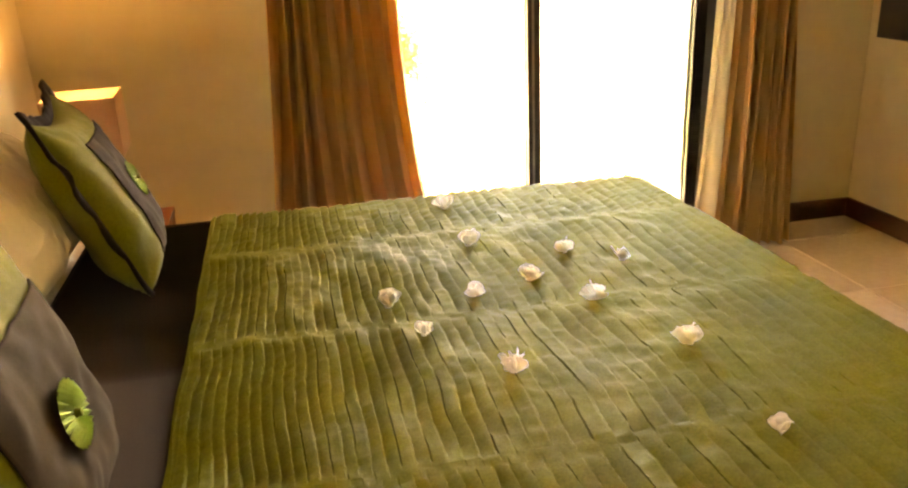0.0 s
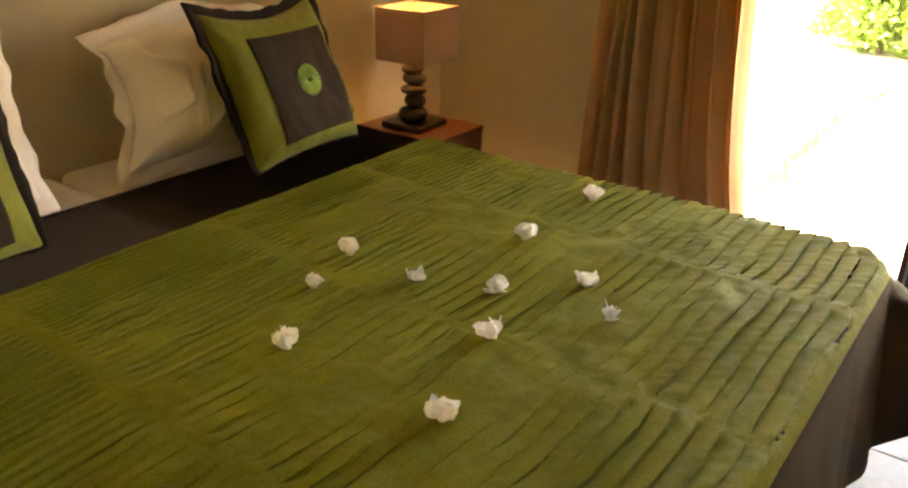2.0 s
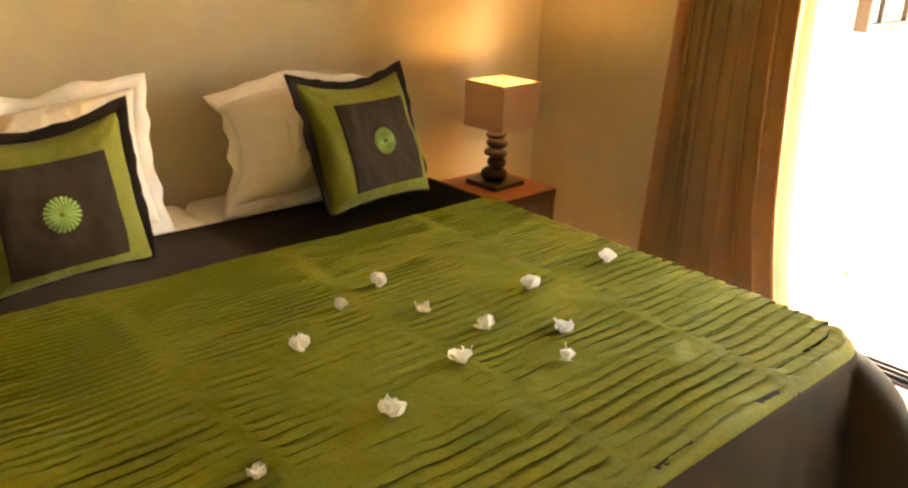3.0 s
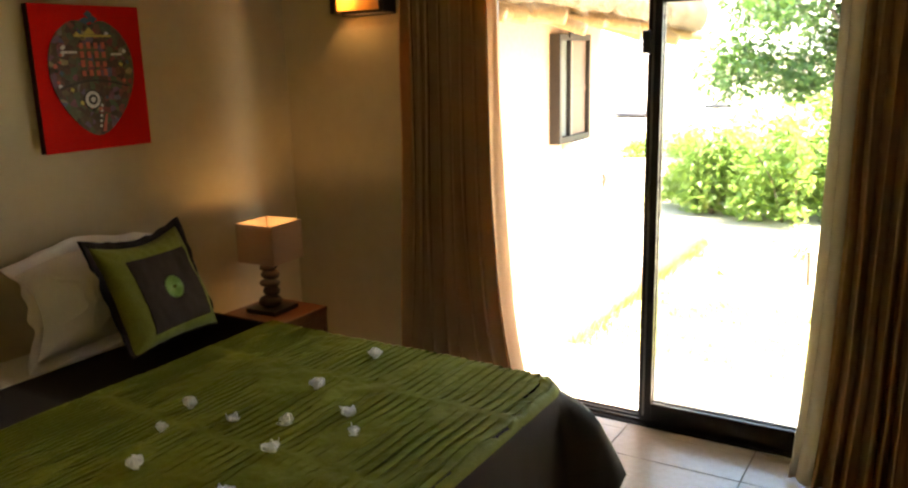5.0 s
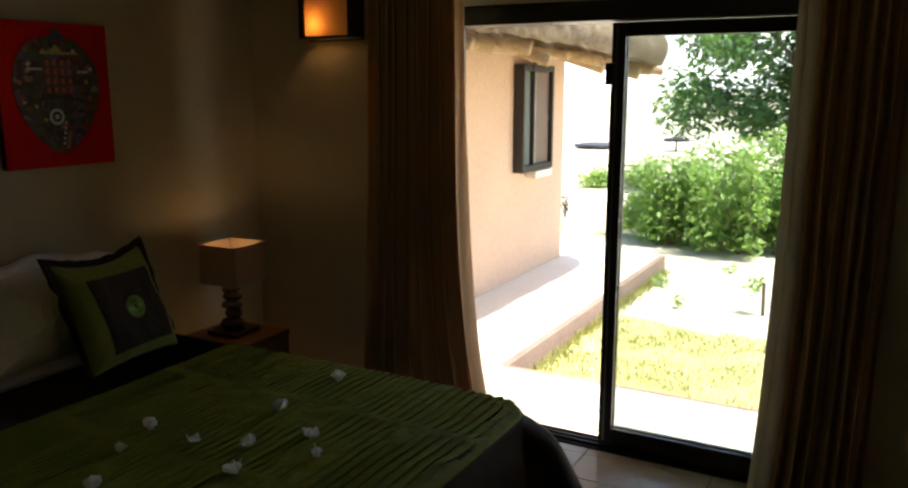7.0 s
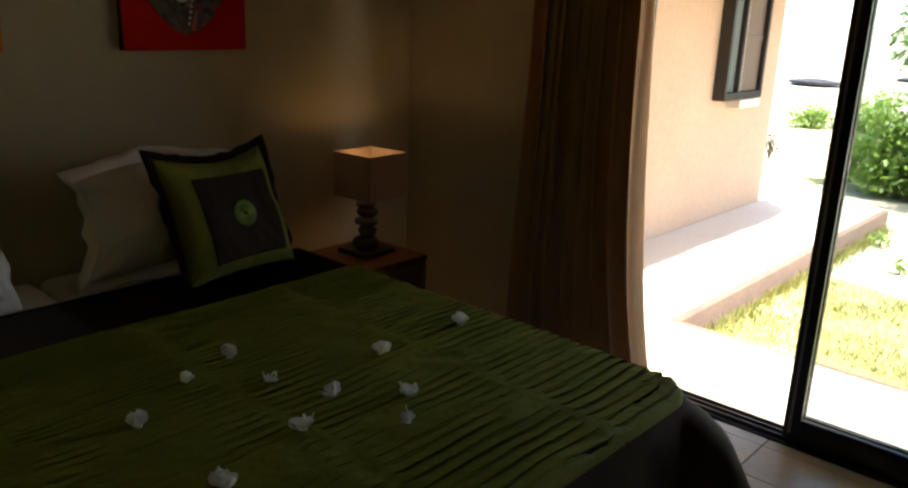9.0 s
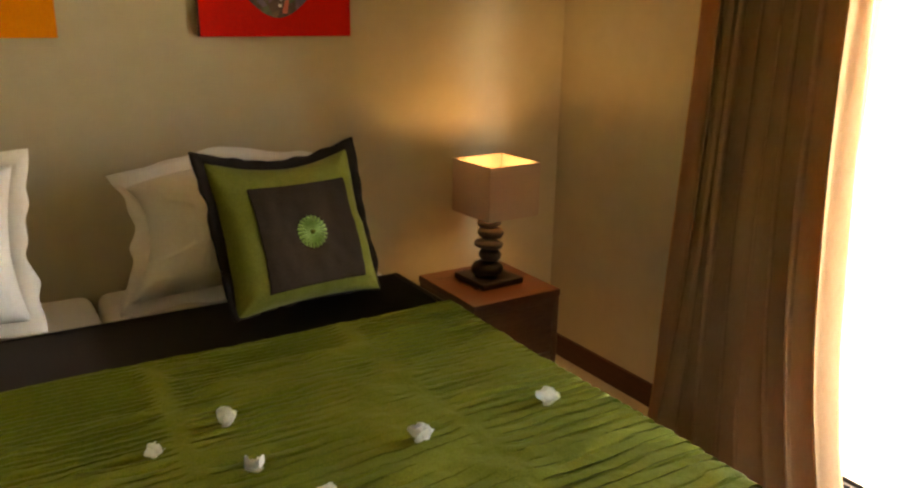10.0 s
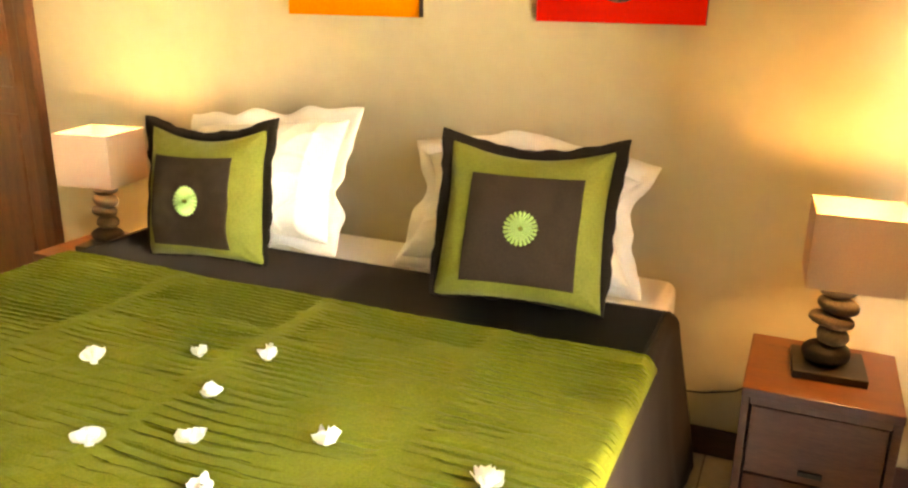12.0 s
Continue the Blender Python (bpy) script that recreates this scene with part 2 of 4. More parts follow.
def grid(nu, nv, place, bm=None, wrap=False):
    """A sheet of nu by nv points; place(u, v) with u, v from 0 to 1."""
    bm = bm or bmesh.new()
    rows = [[bm.verts.new(place(i / (nu - 1) if not wrap else i / nu, j / (nv - 1))) for j in range(nv)] for i in range(nu)]
    for i in range(nu if wrap else nu - 1):
        a, b = rows[i], rows[(i + 1) % nu]
        for j in range(nv - 1):
            bm.faces.new((a[j], b[j], b[j + 1], a[j + 1]))
    return bm


def tube(points, radii, sides=8, bm=None, cap=True):
    bm = bm or bmesh.new()
    rings = []
    pts = [Vector(p) for p in points]
    for i, p in enumerate(pts):
        d = (pts[min(i + 1, len(pts) - 1)] - pts[max(i - 1, 0)]).normalized()
        q = d.to_track_quat("Z", "Y")
        r = radii[i] if hasattr(radii, "__len__") else radii
        rings.append([bm.verts.new(p + q @ Vector((r * math.cos(math.tau * k / sides), r * math.sin(math.tau * k / sides), 0))) for k in range(sides)])
    for a, b in zip(rings, rings[1:]):
        for k in range(sides):
            bm.faces.new((a[k], a[(k + 1) % sides], b[(k + 1) % sides], b[k]))
    if cap:
        bm.faces.new(rings[0][::-1]), bm.faces.new(rings[-1])
    return bm


def slab(outline, axis_y, depth, bm=None):
    """A plate in the x-z plane, its outline pushed from y = axis_y by depth."""
    bm = bm or bmesh.new()
    f = [bm.verts.new((x, axis_y, z)) for x, z in outline]
    b = [bm.verts.new((x, axis_y + depth, z)) for x, z in outline]
    bm.faces.new(f), bm.faces.new(b[::-1])
    for i in range(len(f)):
        j = (i + 1) % len(f)
        bm.faces.new((f[i], b[i], b[j], f[j]))
    return bm


def structure(ob, label="", category=""):
    return tagged(ob, label, category, "", "structure")


# ---- the room ----
W, S, L, H = 2.0, -3.75, -2.9, 2.75     # window wall, foot wall, far side wall, ceiling
T = 0.25
DOOR_Y0, DOOR_Y1, DOOR_TOP = -3.0, -1.2, 2.14
structure(part("wall_north", box(L - T, W, 0, T, -0.1, H), PLASTER), "beige plastered wall behind the bed", "wall")
structure(part("wall_south", box(L - T, W + T, S - T, S, -0.1, H), PLASTER), "beige plastered wall opposite the pillows", "wall")
structure(part("wall_west", box(L - T, L, S, 0, -0.1, H), PLASTER), "beige plastered side wall", "wall")
bm = box(W, W + T, DOOR_Y1, T, -0.1, H)
box(W, W + T, S, DOOR_Y0, -0.1, H, bm=bm)
box(W, W + T, DOOR_Y0, DOOR_Y1, DOOR_TOP, H, bm=bm)
structure(part("wall_east", bm, PLASTER), "beige plastered wall with the sliding door", "wall")
structure(part("ceiling", box(L - T, W + T, S - T, T, H, H + 0.15), CEILING), "unseen board ceiling, pale to bounce light into the room", "ceiling")
floor = structure(part("floor", box(L, W + T, S, 0, -0.12, -0.006), GROUT), "cream tiled floor with thin dark joints", "floor")
BB = 0.10
skirt = lambda *a: part("baseboard", box(*a, bevel=0.004), BASEWOOD)
for a in ((-1.76, W - 0.016, -0.016, 0, 0, BB), (W - 0.016, W, DOOR_Y1 + 0.03, -0.0165, 0, BB), (W - 0.016, W, S + 0.0165, DOOR_Y0 - 0.03, 0, BB),
          (L, W - 0.0, S, S + 0.016, 0, BB), (L, L + 0.016, S + 0.0165, 0, 0, BB)):
    structure(skirt(*a), "dark red-brown wooden baseboard", "baseboard")

# wooden door in the wall beside the far bedside table
side_door = empty("wooden_door", (-2.27, 0, 0), "closed dark red-brown wooden door in its frame", "door")
part("frame_post", box(0.41, 0.48, -0.05, 0.0, 0, 2.12, 0.006), DOORWOOD, side_door)
part("frame_post", box(-0.48, -0.41, -0.05, 0.0, 0, 2.12, 0.006), DOORWOOD, side_door)
part("frame_head", box(-0.409, 0.409, -0.05, 0.0, 2.05, 2.12, 0.006), DOORWOOD, side_door)
bm = box(-0.408, 0.408, -0.03, -0.001, 0.005, 2.048, 0.003)
for x0, x1, z0, z1 in ((-0.33, -0.04, 0.15, 0.95), (0.04, 0.33, 0.15, 0.95), (-0.33, -0.04, 1.07, 1.93), (0.04, 0.33, 1.07, 1.93)):
    box(x0, x1, -0.042, -0.028, z0, z1, 0.008, bm)
part("leaf", bm, DOORWOOD, side_door)

# sliding door
slide = empty("sliding_door", (W + 0.10, -2.1, 0), "dark aluminium sliding glass door, one half slid open", "sliding door")
fr = part("door_frame", box(-0.09, 0.09, 0.84, 0.90, 0, 2.14, 0.004), ALU, slide)
part("door_frame", box(-0.09, 0.09, -0.90, -0.84, 0, 2.14, 0.004), ALU, slide)
part("head_rail", box(-0.09, 0.09, -0.839, 0.839, 2.05, 2.139, 0.004), ALU, slide)
bm = box(-0.03, 0.09, -0.839, 0.839, -0.02, 0.010, 0.002)
for x in (-0.01, 0.03, 0.07):
    box(x, x + 0.006, -0.838, 0.838, 0.011, 0.026, 0, bm)
part("bottom_track", bm, ALU, slide)
for k, x in enumerate((0.0, 0.04)):
    leaf = part("door_leaf", box(x - 0.012, x + 0.016, -0.020, 0.043, 0.026, 2.045, 0.004), ALU, slide, "dark aluminium leaf frame")
    part("far_stile", box(x - 0.012, x + 0.016, -0.835, -0.775, 0.03, 2.045, 0.004), ALU, leaf)
    part("bottom_rail", box(x - 0.012, x + 0.016, -0.7745, -0.0205, 0.026, 0.115, 0.004), ALU, leaf)
    part("top_rail", box(x - 0.012, x + 0.016, -0.7745, -0.0205, 1.985, 2.045, 0.004), ALU, leaf)
    p = part("pane", box(x, x + 0.005, -0.776, -0.019, 0.11, 1.99), GLASS, leaf)
    p.visible_shadow = False
part("edge_strip", box(-0.0155, -0.0125, 0.012, 0.022, 0.05, 2.03), ALU_EDGE, slide)
part("latch", box(-0.045, -0.0125, 0.023, 0.060, 1.77, 1.87, 0.006), BLACK, slide, "black plastic latch")


# ---- bed ----
BX0, BX1, BY1, TOP = -0.96, 1.04, -2.13, 0.600
bed = empty("bed", (0.04, -1.1, 0), "wide double bed made up with a dark brown sheet", "bed")
OX, OY = -0.04, 1.1
part("bed_base", box(BX0 + 0.03 + OX, BX1 - 0.03 + OX, BY1 + 0.03 + OY, -0.02 + OY, 0.06, 0.36, 0.02), BROWN, bed)
for sx in (BX0 + 0.1, BX1 - 0.1):
    for sy in (BY1 + 0.1, -0.12):
        part("leg", tube([(sx + OX, sy + OY, 0), (sx + OX, sy + OY, 0.07)], 0.03, 12), BLACKWOOD, bed)


def puffy(x0, x1, y0, y1, z0, z1, r):
    bm = box(x0, x1, y0, y1, z0, z1, r, segments=5)
    return bm


part("mattress", puffy(BX0 + 0.01 + OX, 0.075 + OX, BY1 + 0.02 + OY, -0.03 + OY, 0.361, 0.622, 0.05), WHITE, bed, "white cotton covered mattress", True)
part("mattress", puffy(0.087 + OX, BX1 - 0.035 + OX, BY1 + 0.02 + OY, -0.03 + OY, 0.361, 0.622, 0.05), WHITE, bed, "white cotton covered mattress", True)


def around(s):
    """The bed's outline from the head on the window side round the foot to the head on the other side: point and outward way."""
    r = 0.10
    y_head = -0.34
    side, foot, arc = y_head - (BY1 + r), BX1 - BX0 - 2 * r, r * math.pi / 2
    total = 2 * side + foot + 2 * arc
    d = s * total
    if d < side:
        return Vector((BX1, y_head - d, 0)), Vector((1, 0, 0)), 0.0
    d -= side
    if d < arc:
        a = -d / r
        n = Vector((math.cos(a), math.sin(a), 0))
        return Vector((BX1 - r, BY1 + r, 0)) + n * r, n, math.sin(math.pi * d / arc)
    d -= arc
    if d < foot:
        return Vector((BX1 - r - d, BY1, 0)), Vector((0, -1, 0)), 0.0
    d -= foot
    if d < arc:
        a = -math.pi / 2 - d / r
        n = Vector((math.cos(a), math.sin(a), 0))
        return Vector((BX0 + r, BY1 + r, 0)) + n * r, n, math.sin(math.pi * d / arc)
    d -= arc
    return Vector((BX0, BY1 + r + d, 0)), Vector((-1, 0, 0)), 0.0


def sheet_point(u, v):
    p, n, corner = around(u)
    top = TOP + 0.025
    if v < 0.25:
        a = v / 0.25 * math.pi / 2
        out, z = -0.03 + 0.045 * math.sin(a), top - 0.045 * (1 - math.cos(a))
    else:
        k = (v - 0.25) / 0.75
        fold = noise.noise(Vector((u * 26, k * 0.7, 3.1))) + 0.5 * noise.noise(Vector((u * 60, k, 7.7)))
        out = 0.015 + 0.05 * k + 0.03 * k * fold + corner * (0.13 * k ** 0.8 + 0.075 * min(1.0, 3 * k) ** 0.7) + 0.03 * k * math.exp(-(u / 0.035) ** 2)
        z = top - 0.045 - (0.44 + 0.03 * noise.noise(Vector((u * 9, 0, 1)))) * k + corner * 0.10 * k
    q = p + n * out
    return Vector((q.x + OX, q.y + OY, z))


bm = grid(260, 22, sheet_point)
top_ring = [v for i, v in enumerate(bm.verts) if i % 22 == 0]
bm.faces.new(top_ring)
sheet = part("sheet", bm, BROWN, bed, "dark brown cotton sheet hanging to just above the floor", True)
sheet.modifiers.new("thick", "SOLIDIFY").thickness = -0.004

# pleated coverlet
CX0, CX1, CY0, CY1, CZ = BX0 - 0.012, BX1 + 0.014, BY1 - 0.014, -0.69, TOP + 0.040
SEAMS = (-0.44, 0.10, 0.645)


def pleat_width(d):
    """Width of one pleat at the distance d from the wall: narrow near the pillows, wide near the foot."""
    k = min(1.0, max(0.0, (d - 0.95) / 0.60))
    return 0.0215 + 0.0150 * k * k * (3 - 2 * k) + 0.0035 * max(0.0, min(1.0, (d - 1.55) / 0.6))


STEP = 0.004
COUNTED = list(itertools.accumulate(STEP / pleat_width(0.5 + STEP * (i + 0.5)) for i in range(460)))


def pleats_before(d):
    t = min(457.0, max(0.0, (d - 0.5) / STEP))
    i = int(t)
    return COUNTED[i] + (COUNTED[i + 1] - COUNTED[i]) * (t - i)


def pleat(x, y):
    near = min(abs(x - s - 0.012 * math.sin(y * 7 + s * 9)) for s in SEAMS)
    col = sum(x > s for s in SEAMS)
    hold = min(1.0, max(0.0, (near - 0.012) / 0.035))
    way = 0.014 * noise.noise(Vector((x * 3.2, y * 2.4, col * 5.1))) + 0.005 * noise.noise(Vector((x * 9, y * 6, 9 + col)))
    ph = pleats_before(-(y + way) + col * 0.011)
    size = pleat_width(-y) / 0.037
    n, f = math.floor(ph), ph - math.floor(ph)
    gap = 0.0094
    if f < 0.80:                               # the cloth rises to the lip of the fold
        fold, over = -gap * (1 - f / 0.80) ** 1.4, (f / 0.80) ** 2
    elif f < 0.84:
        fold, over = 0.0, 1.0
    elif f < 0.91:                             # and turns back under it
        k = (f - 0.84) / 0.07
        fold, over = -1.15 * gap * k, 1.0 - 2.6 * k
    else:
        k = (f - 0.91) / 0.09
        fold, over = -gap * (1.15 - 0.15 * k), -1.6 * (1 - k)
    wear = noise.noise(Vector((x * 4.5, n * 0.83, col * 3.3)))
    inside = min(1.0, max(0.0, (min(x - CX0, CX1 - x, y - CY0, CY1 - y) - 0.002) / 0.016))
    patch = noise.noise(Vector((x * 3.0 + 4, y * 4.2, 7.7)))
    foot = max(0.0, min(1.0, (-1.25 - y) / 0.3))
    amount = max(0.06, min(1.15, 0.70 + 1.9 * wear + 1.8 * patch + 0.10 * foot + 0.15 * max(0.0, min(1.0, (y + 1.35) / 0.3)))) * hold * inside
    h = fold * amount
    h += 0.005 * noise.noise(Vector((x * 14, y * 16, 2))) * (1.4 - amount) * inside + 0.0018 * noise.noise(Vector((x * 45, y * 40, 4)))
    h += 0.0022 * noise.noise(Vector((x * 70 + 3 * n, y * 14, 12))) * inside
    h += 0.006 * noise.noise(Vector((x * 2.1, y * 2.3, 5))) - 0.0012 * (1 - hold) * inside
    return max(h, -0.0136), -0.0045 * size * over * min(1.0, amount * 1.15)


def cover_point(u, v):
    x, y = CX0 + (CX1 - CX0) * u, CY1 + (CY0 - CY1) * v
    dx = min(x - CX0, CX1 - x)
    dy = y - CY0
    r = 0.13
    lift, lean = pleat(x, y)
    z = CZ + lift
    if dx < r and dy < r:                      # rounded corner at the foot
        cx, cy = (CX0 + r if x < 0 else CX1 - r), CY0 + r
        ox, oy = (x - cx) / r, (y - cy) / r
        m = max(abs(ox), abs(oy))
        ln = math.hypot(ox, oy)
        if ln > 1e-6:
            ox, oy = ox / ln * m, oy / ln * m
        x, y, edge = cx + ox * r, cy + oy * r, (1 - m) * r
    else:
        edge = min(dx, dy)
    head = CY1 - y
    roll_ = max(0.0, 1 - edge / 0.035)
    z -= 0.032 * roll_ ** 2
    z -= 0.010 * max(0.0, 1 - head / 0.015)
    y += 0.008 * noise.noise(Vector((x * 5, 0, 8))) * max(0, 1 - head / 0.3)
    return Vector((x, y + lean, z))


cover = empty("coverlet", (0.04, -1.4, CZ), "olive green satin coverlet with narrow pleats, spread on the bed", "coverlet")
COVER_AT = Vector((0.04, -1.4, CZ))
HALF = 0.014
bands = [(CX0, SEAMS[0] - HALF)] + [(a + HALF, b - HALF) for a, b in zip(SEAMS, SEAMS[1:])] + [(SEAMS[-1] + HALF, CX1)]


def strip(name, x0, x1, cols, label):
    """One length of the coverlet from the head edge to the foot edge, with its hems."""
    u0, u1 = (x0 - CX0) / (CX1 - CX0), (x1 - CX0) / (CX1 - CX0)
    bm = grid(cols, 1330, lambda u, v: cover_point(u0 + (u1 - u0) * u, v) - COVER_AT)
    keep = []
    for e in bm.edges:
        if e.is_boundary:
            c = (e.verts[0].co + e.verts[1].co) / 2 + COVER_AT
            along_seam = any(abs(c.x - t) < 0.004 for t in (x0, x1) if CX0 + 0.01 < t < CX1 - 0.01)
            if not along_seam:
                keep.append(e)
    low = {}
    for e in keep:
        for v in e.verts:
            if v not in low:
                w = v.co + COVER_AT
                out = Vector((0.003 if w.x > CX1 - 0.14 and w.y < CY1 - 0.01 else (-0.003 if w.x < CX0 + 0.14 and w.y < CY1 - 0.01 else 0), 0, -0.010 if w.y > CY1 - 0.02 else -0.035))
                low[v] = bm.verts.new(v.co + out)
    for e in keep:
        a, b = e.verts
        bm.faces.new((a, b, low[b], low[a]))
    bmesh.ops.recalc_face_normals(bm, faces=bm.faces)
    piece = part(name, bm, SPREAD, cover, label, True)
    piece.data.set_sharp_from_angle(angle=radians(38))
    return piece


for x0, x1 in bands:
    strip("pleated_panel", x0, x1, 54, "")
for x in SEAMS:
    strip("seam_band", x - HALF, x + HALF, 5, "flat stitched seam between pleats")


# ---- cushions and pillows ----
def cushion_shell(w, h, bulge, u, v, side, sag=0.0, seed=0.0, corner=0.06):
    """A filled square: u, v from -1 to 1, side 1 or -1; corners pulled out, middles of edges drawn in."""
    pull_u = 1 - corner * (1 - v * v) * u * u
    pull_v = 1 - corner * (1 - u * u) * v * v
    x, z = u * w / 2 * pull_u, v * h / 2 * pull_v
    full = max(0.0, (1 - u ** 4)) ** 0.6 * max(0.0, (1 - v ** 4)) ** 0.6
    y = -side * bulge * full * (1 - 0.15 * v)
    ang = math.atan2(v, u)
    rim = max(abs(u), abs(v))
    wr = 0.007 * noise.noise(Vector((x * 10, z * 10, seed))) + 0.0035 * noise.noise(Vector((x * 30, z * 26, seed + 4)))
    wr += 0.008 * rim ** 3 * noise.noise(Vector((ang * 5, rim * 0.8, seed + 2)))
    y += wr * min(1.0, full * 2.5)
    y += 0.012 * noise.noise(Vector((x * 6, z * 6, seed + 9))) * rim ** 4
    z -= sag * (1 - u * u) * max(0, v) ** 2
    return Vector((x, y, z))


def flange(shell, wide, seed, wave=0.012, foot=0.4, often=3.5):
    """The flat border round a filled shell; foot is the share of its width that shows along the bottom."""
    bm = bmesh.new()
    n = 40
    ring = [(-1 + 2 * i / n, -1) for i in range(n)] + [(1, -1 + 2 * i / n) for i in range(n)] + [(1 - 2 * i / n, 1) for i in range(n)] + [(-1, 1 - 2 * i / n) for i in range(n)]
    loops = []
    for k, off in enumerate((-0.01, wide * 0.5, wide)):
        row = []
        for u, v in ring:
            p = shell(u, v)
            p.y = 0.0
            ln = max(abs(u), abs(v))
            d = Vector((u if abs(u) == ln else u ** 9, 0, v if abs(v) == ln else v ** 9))
            low_ = max(0.0, -v) ** 3
            p = p + d * off * (1 - (1 - foot) * low_ if off > 0 else 1)
            p.y += wave * (k / 2) * noise.noise(Vector((u * often, v * often, seed + 20)))
            if off > 0:
                p += d * 0.35 * wave * noise.noise(Vector((u * 1.3 * often, v * 1.3 * often, seed + 30)))
            row.append(bm.verts.new(p))
        loops.append(row)
    m = len(ring)
    for a, b in zip(loops, loops[1:]):
        for i in range(m):
            bm.faces.new((a[i], a[(i + 1) % m], b[(i + 1) % m], b[i]))
    return bm


def rosette(r, owner, place):
    """A pinwheel of ribbon loops round a covered button."""
    disc = part("rosette", tube([(0, 0.001, 0), (0, -0.0035, 0)], [r * 0.72, r * 0.66], 28), LIME, owner, "lime green ribbon rosette")
    disc.location = place
    bm = bmesh.new()
    pts = [(0.15, 0.0, -0.006), (0.6, 0.078, -0.006), (0.98, 0.105, -0.003), (1.06, 0, -0.006), (0.98, -0.105, -0.003), (0.6, -0.078, -0.006)]
    ring = [bm.verts.new((a * r, l, b * r)) for a, b, l in pts]
    mid = bm.verts.new((0.66 * r, -0.0150, 0))
    for i in range(6):
        bm.faces.new((ring[i], ring[(i + 1) % 6], mid))
    me = bpy.data.meshes.new("ribbon_loop")
    bm.to_mesh(me)
    bm.free()
    me.materials.append(LIME)
    for k in range(22):
        loop = new("ribbon_loop", me)
        loop.parent = disc
        loop.rotation_euler = (0, math.tau * k / 22, 0)
    part("button", tube([(0, -0.003, 0), (0, -0.014, 0)], [0.007, 0.005], 12), GREEN, disc)
    return disc


def leaning(place, lean, turn, roll_):
    return Matrix.Translation(place) @ Euler((radians(-lean), radians(roll_), radians(turn)), "XYZ").to_matrix().to_4x4()


def green_cushion(place, lean, turn, roll_, seed, label, w, h, bulge, drop, aside=0.0):
    c = new("cushion")
    c.matrix_world = leaning(place, lean, turn, roll_)
    tagged(c, label, "cushion", "green and brown cushions")
    K, SAG = 0.07, 0.034

    def shell(u, v, side=1):
        p = cushion_shell(w, h, bulge, u, v, side, SAG, seed, K)
        for su, sv in ((-1, -1), (1, -1), (-1, 1), (1, 1)):          # creases that run in from the corners
            a, b = 1 - su * u, 1 - sv * v
            far = math.hypot(a, b)
            if 0.02 < far < 0.9:
                p.y -= side * 0.0055 * math.sin(9 * math.atan2(b, a) + seed + sv) * math.exp(-far / 0.28) * min(1.0, far * 6)
        p.y -= side * 0.010 * max(0.0, -v) ** 4 * (1 - u * u)
        return p

    part("front", grid(80, 80, lambda u, v: shell(2 * u - 1, 2 * v - 1)), GREEN, c, "olive green cotton front", True)
    part("back", grid(40, 40, lambda u, v: shell(1 - 2 * u, 2 * v - 1, -1)), GREEN, c, "", True)
    q, down = 0.69, 2 * drop / h
    inner = lambda u, v: shell((2 * u - 1) * q * 0.97 + aside, (2 * v - 1) * q - down) + Vector((0, -0.0035, 0))
    pn = part("panel", grid(56, 56, inner), BROWN, c, "dark brown square panel", True)
    s = pn.modifiers.new("thick", "SOLIDIFY")
    s.thickness, s.offset = 0.003, 0
    fl = part("border", flange(shell, 0.030, seed, 0.022, foot=0.10, often=4.5), BORDER, c, "dark brown piped border", True)
    s = fl.modifiers.new("thick", "SOLIDIFY")
    s.thickness, s.offset = 0.009, 0
    rosette(0.047, c, shell(aside, -down) + Vector((0, -0.006, 0)))
    return c


def crease(p, seed):
    """Sharp folds of crumpled cotton, out of the plane by a few millimetres."""
    bend = Vector((noise.noise(p * 3 + Vector((seed, 0, 0))), 0, noise.noise(p * 3 + Vector((0, seed, 0))))) * 0.10
    a = 1 - abs(noise.noise(Vector(((p.x + bend.x) * 7, (p.z + bend.z) * 3.2, seed)))) * 5
    b = 1 - abs(noise.noise(Vector(((p.x + bend.x) * 9 - p.z * 7, (p.z + bend.z) * 9 + p.x * 5, seed + 7)))) * 6
    return 0.011 * max(0.0, a) ** 2 + 0.007 * max(0.0, b) ** 2 - 0.010 * noise.noise(Vector((p.x * 8, p.z * 6, seed + 2)))


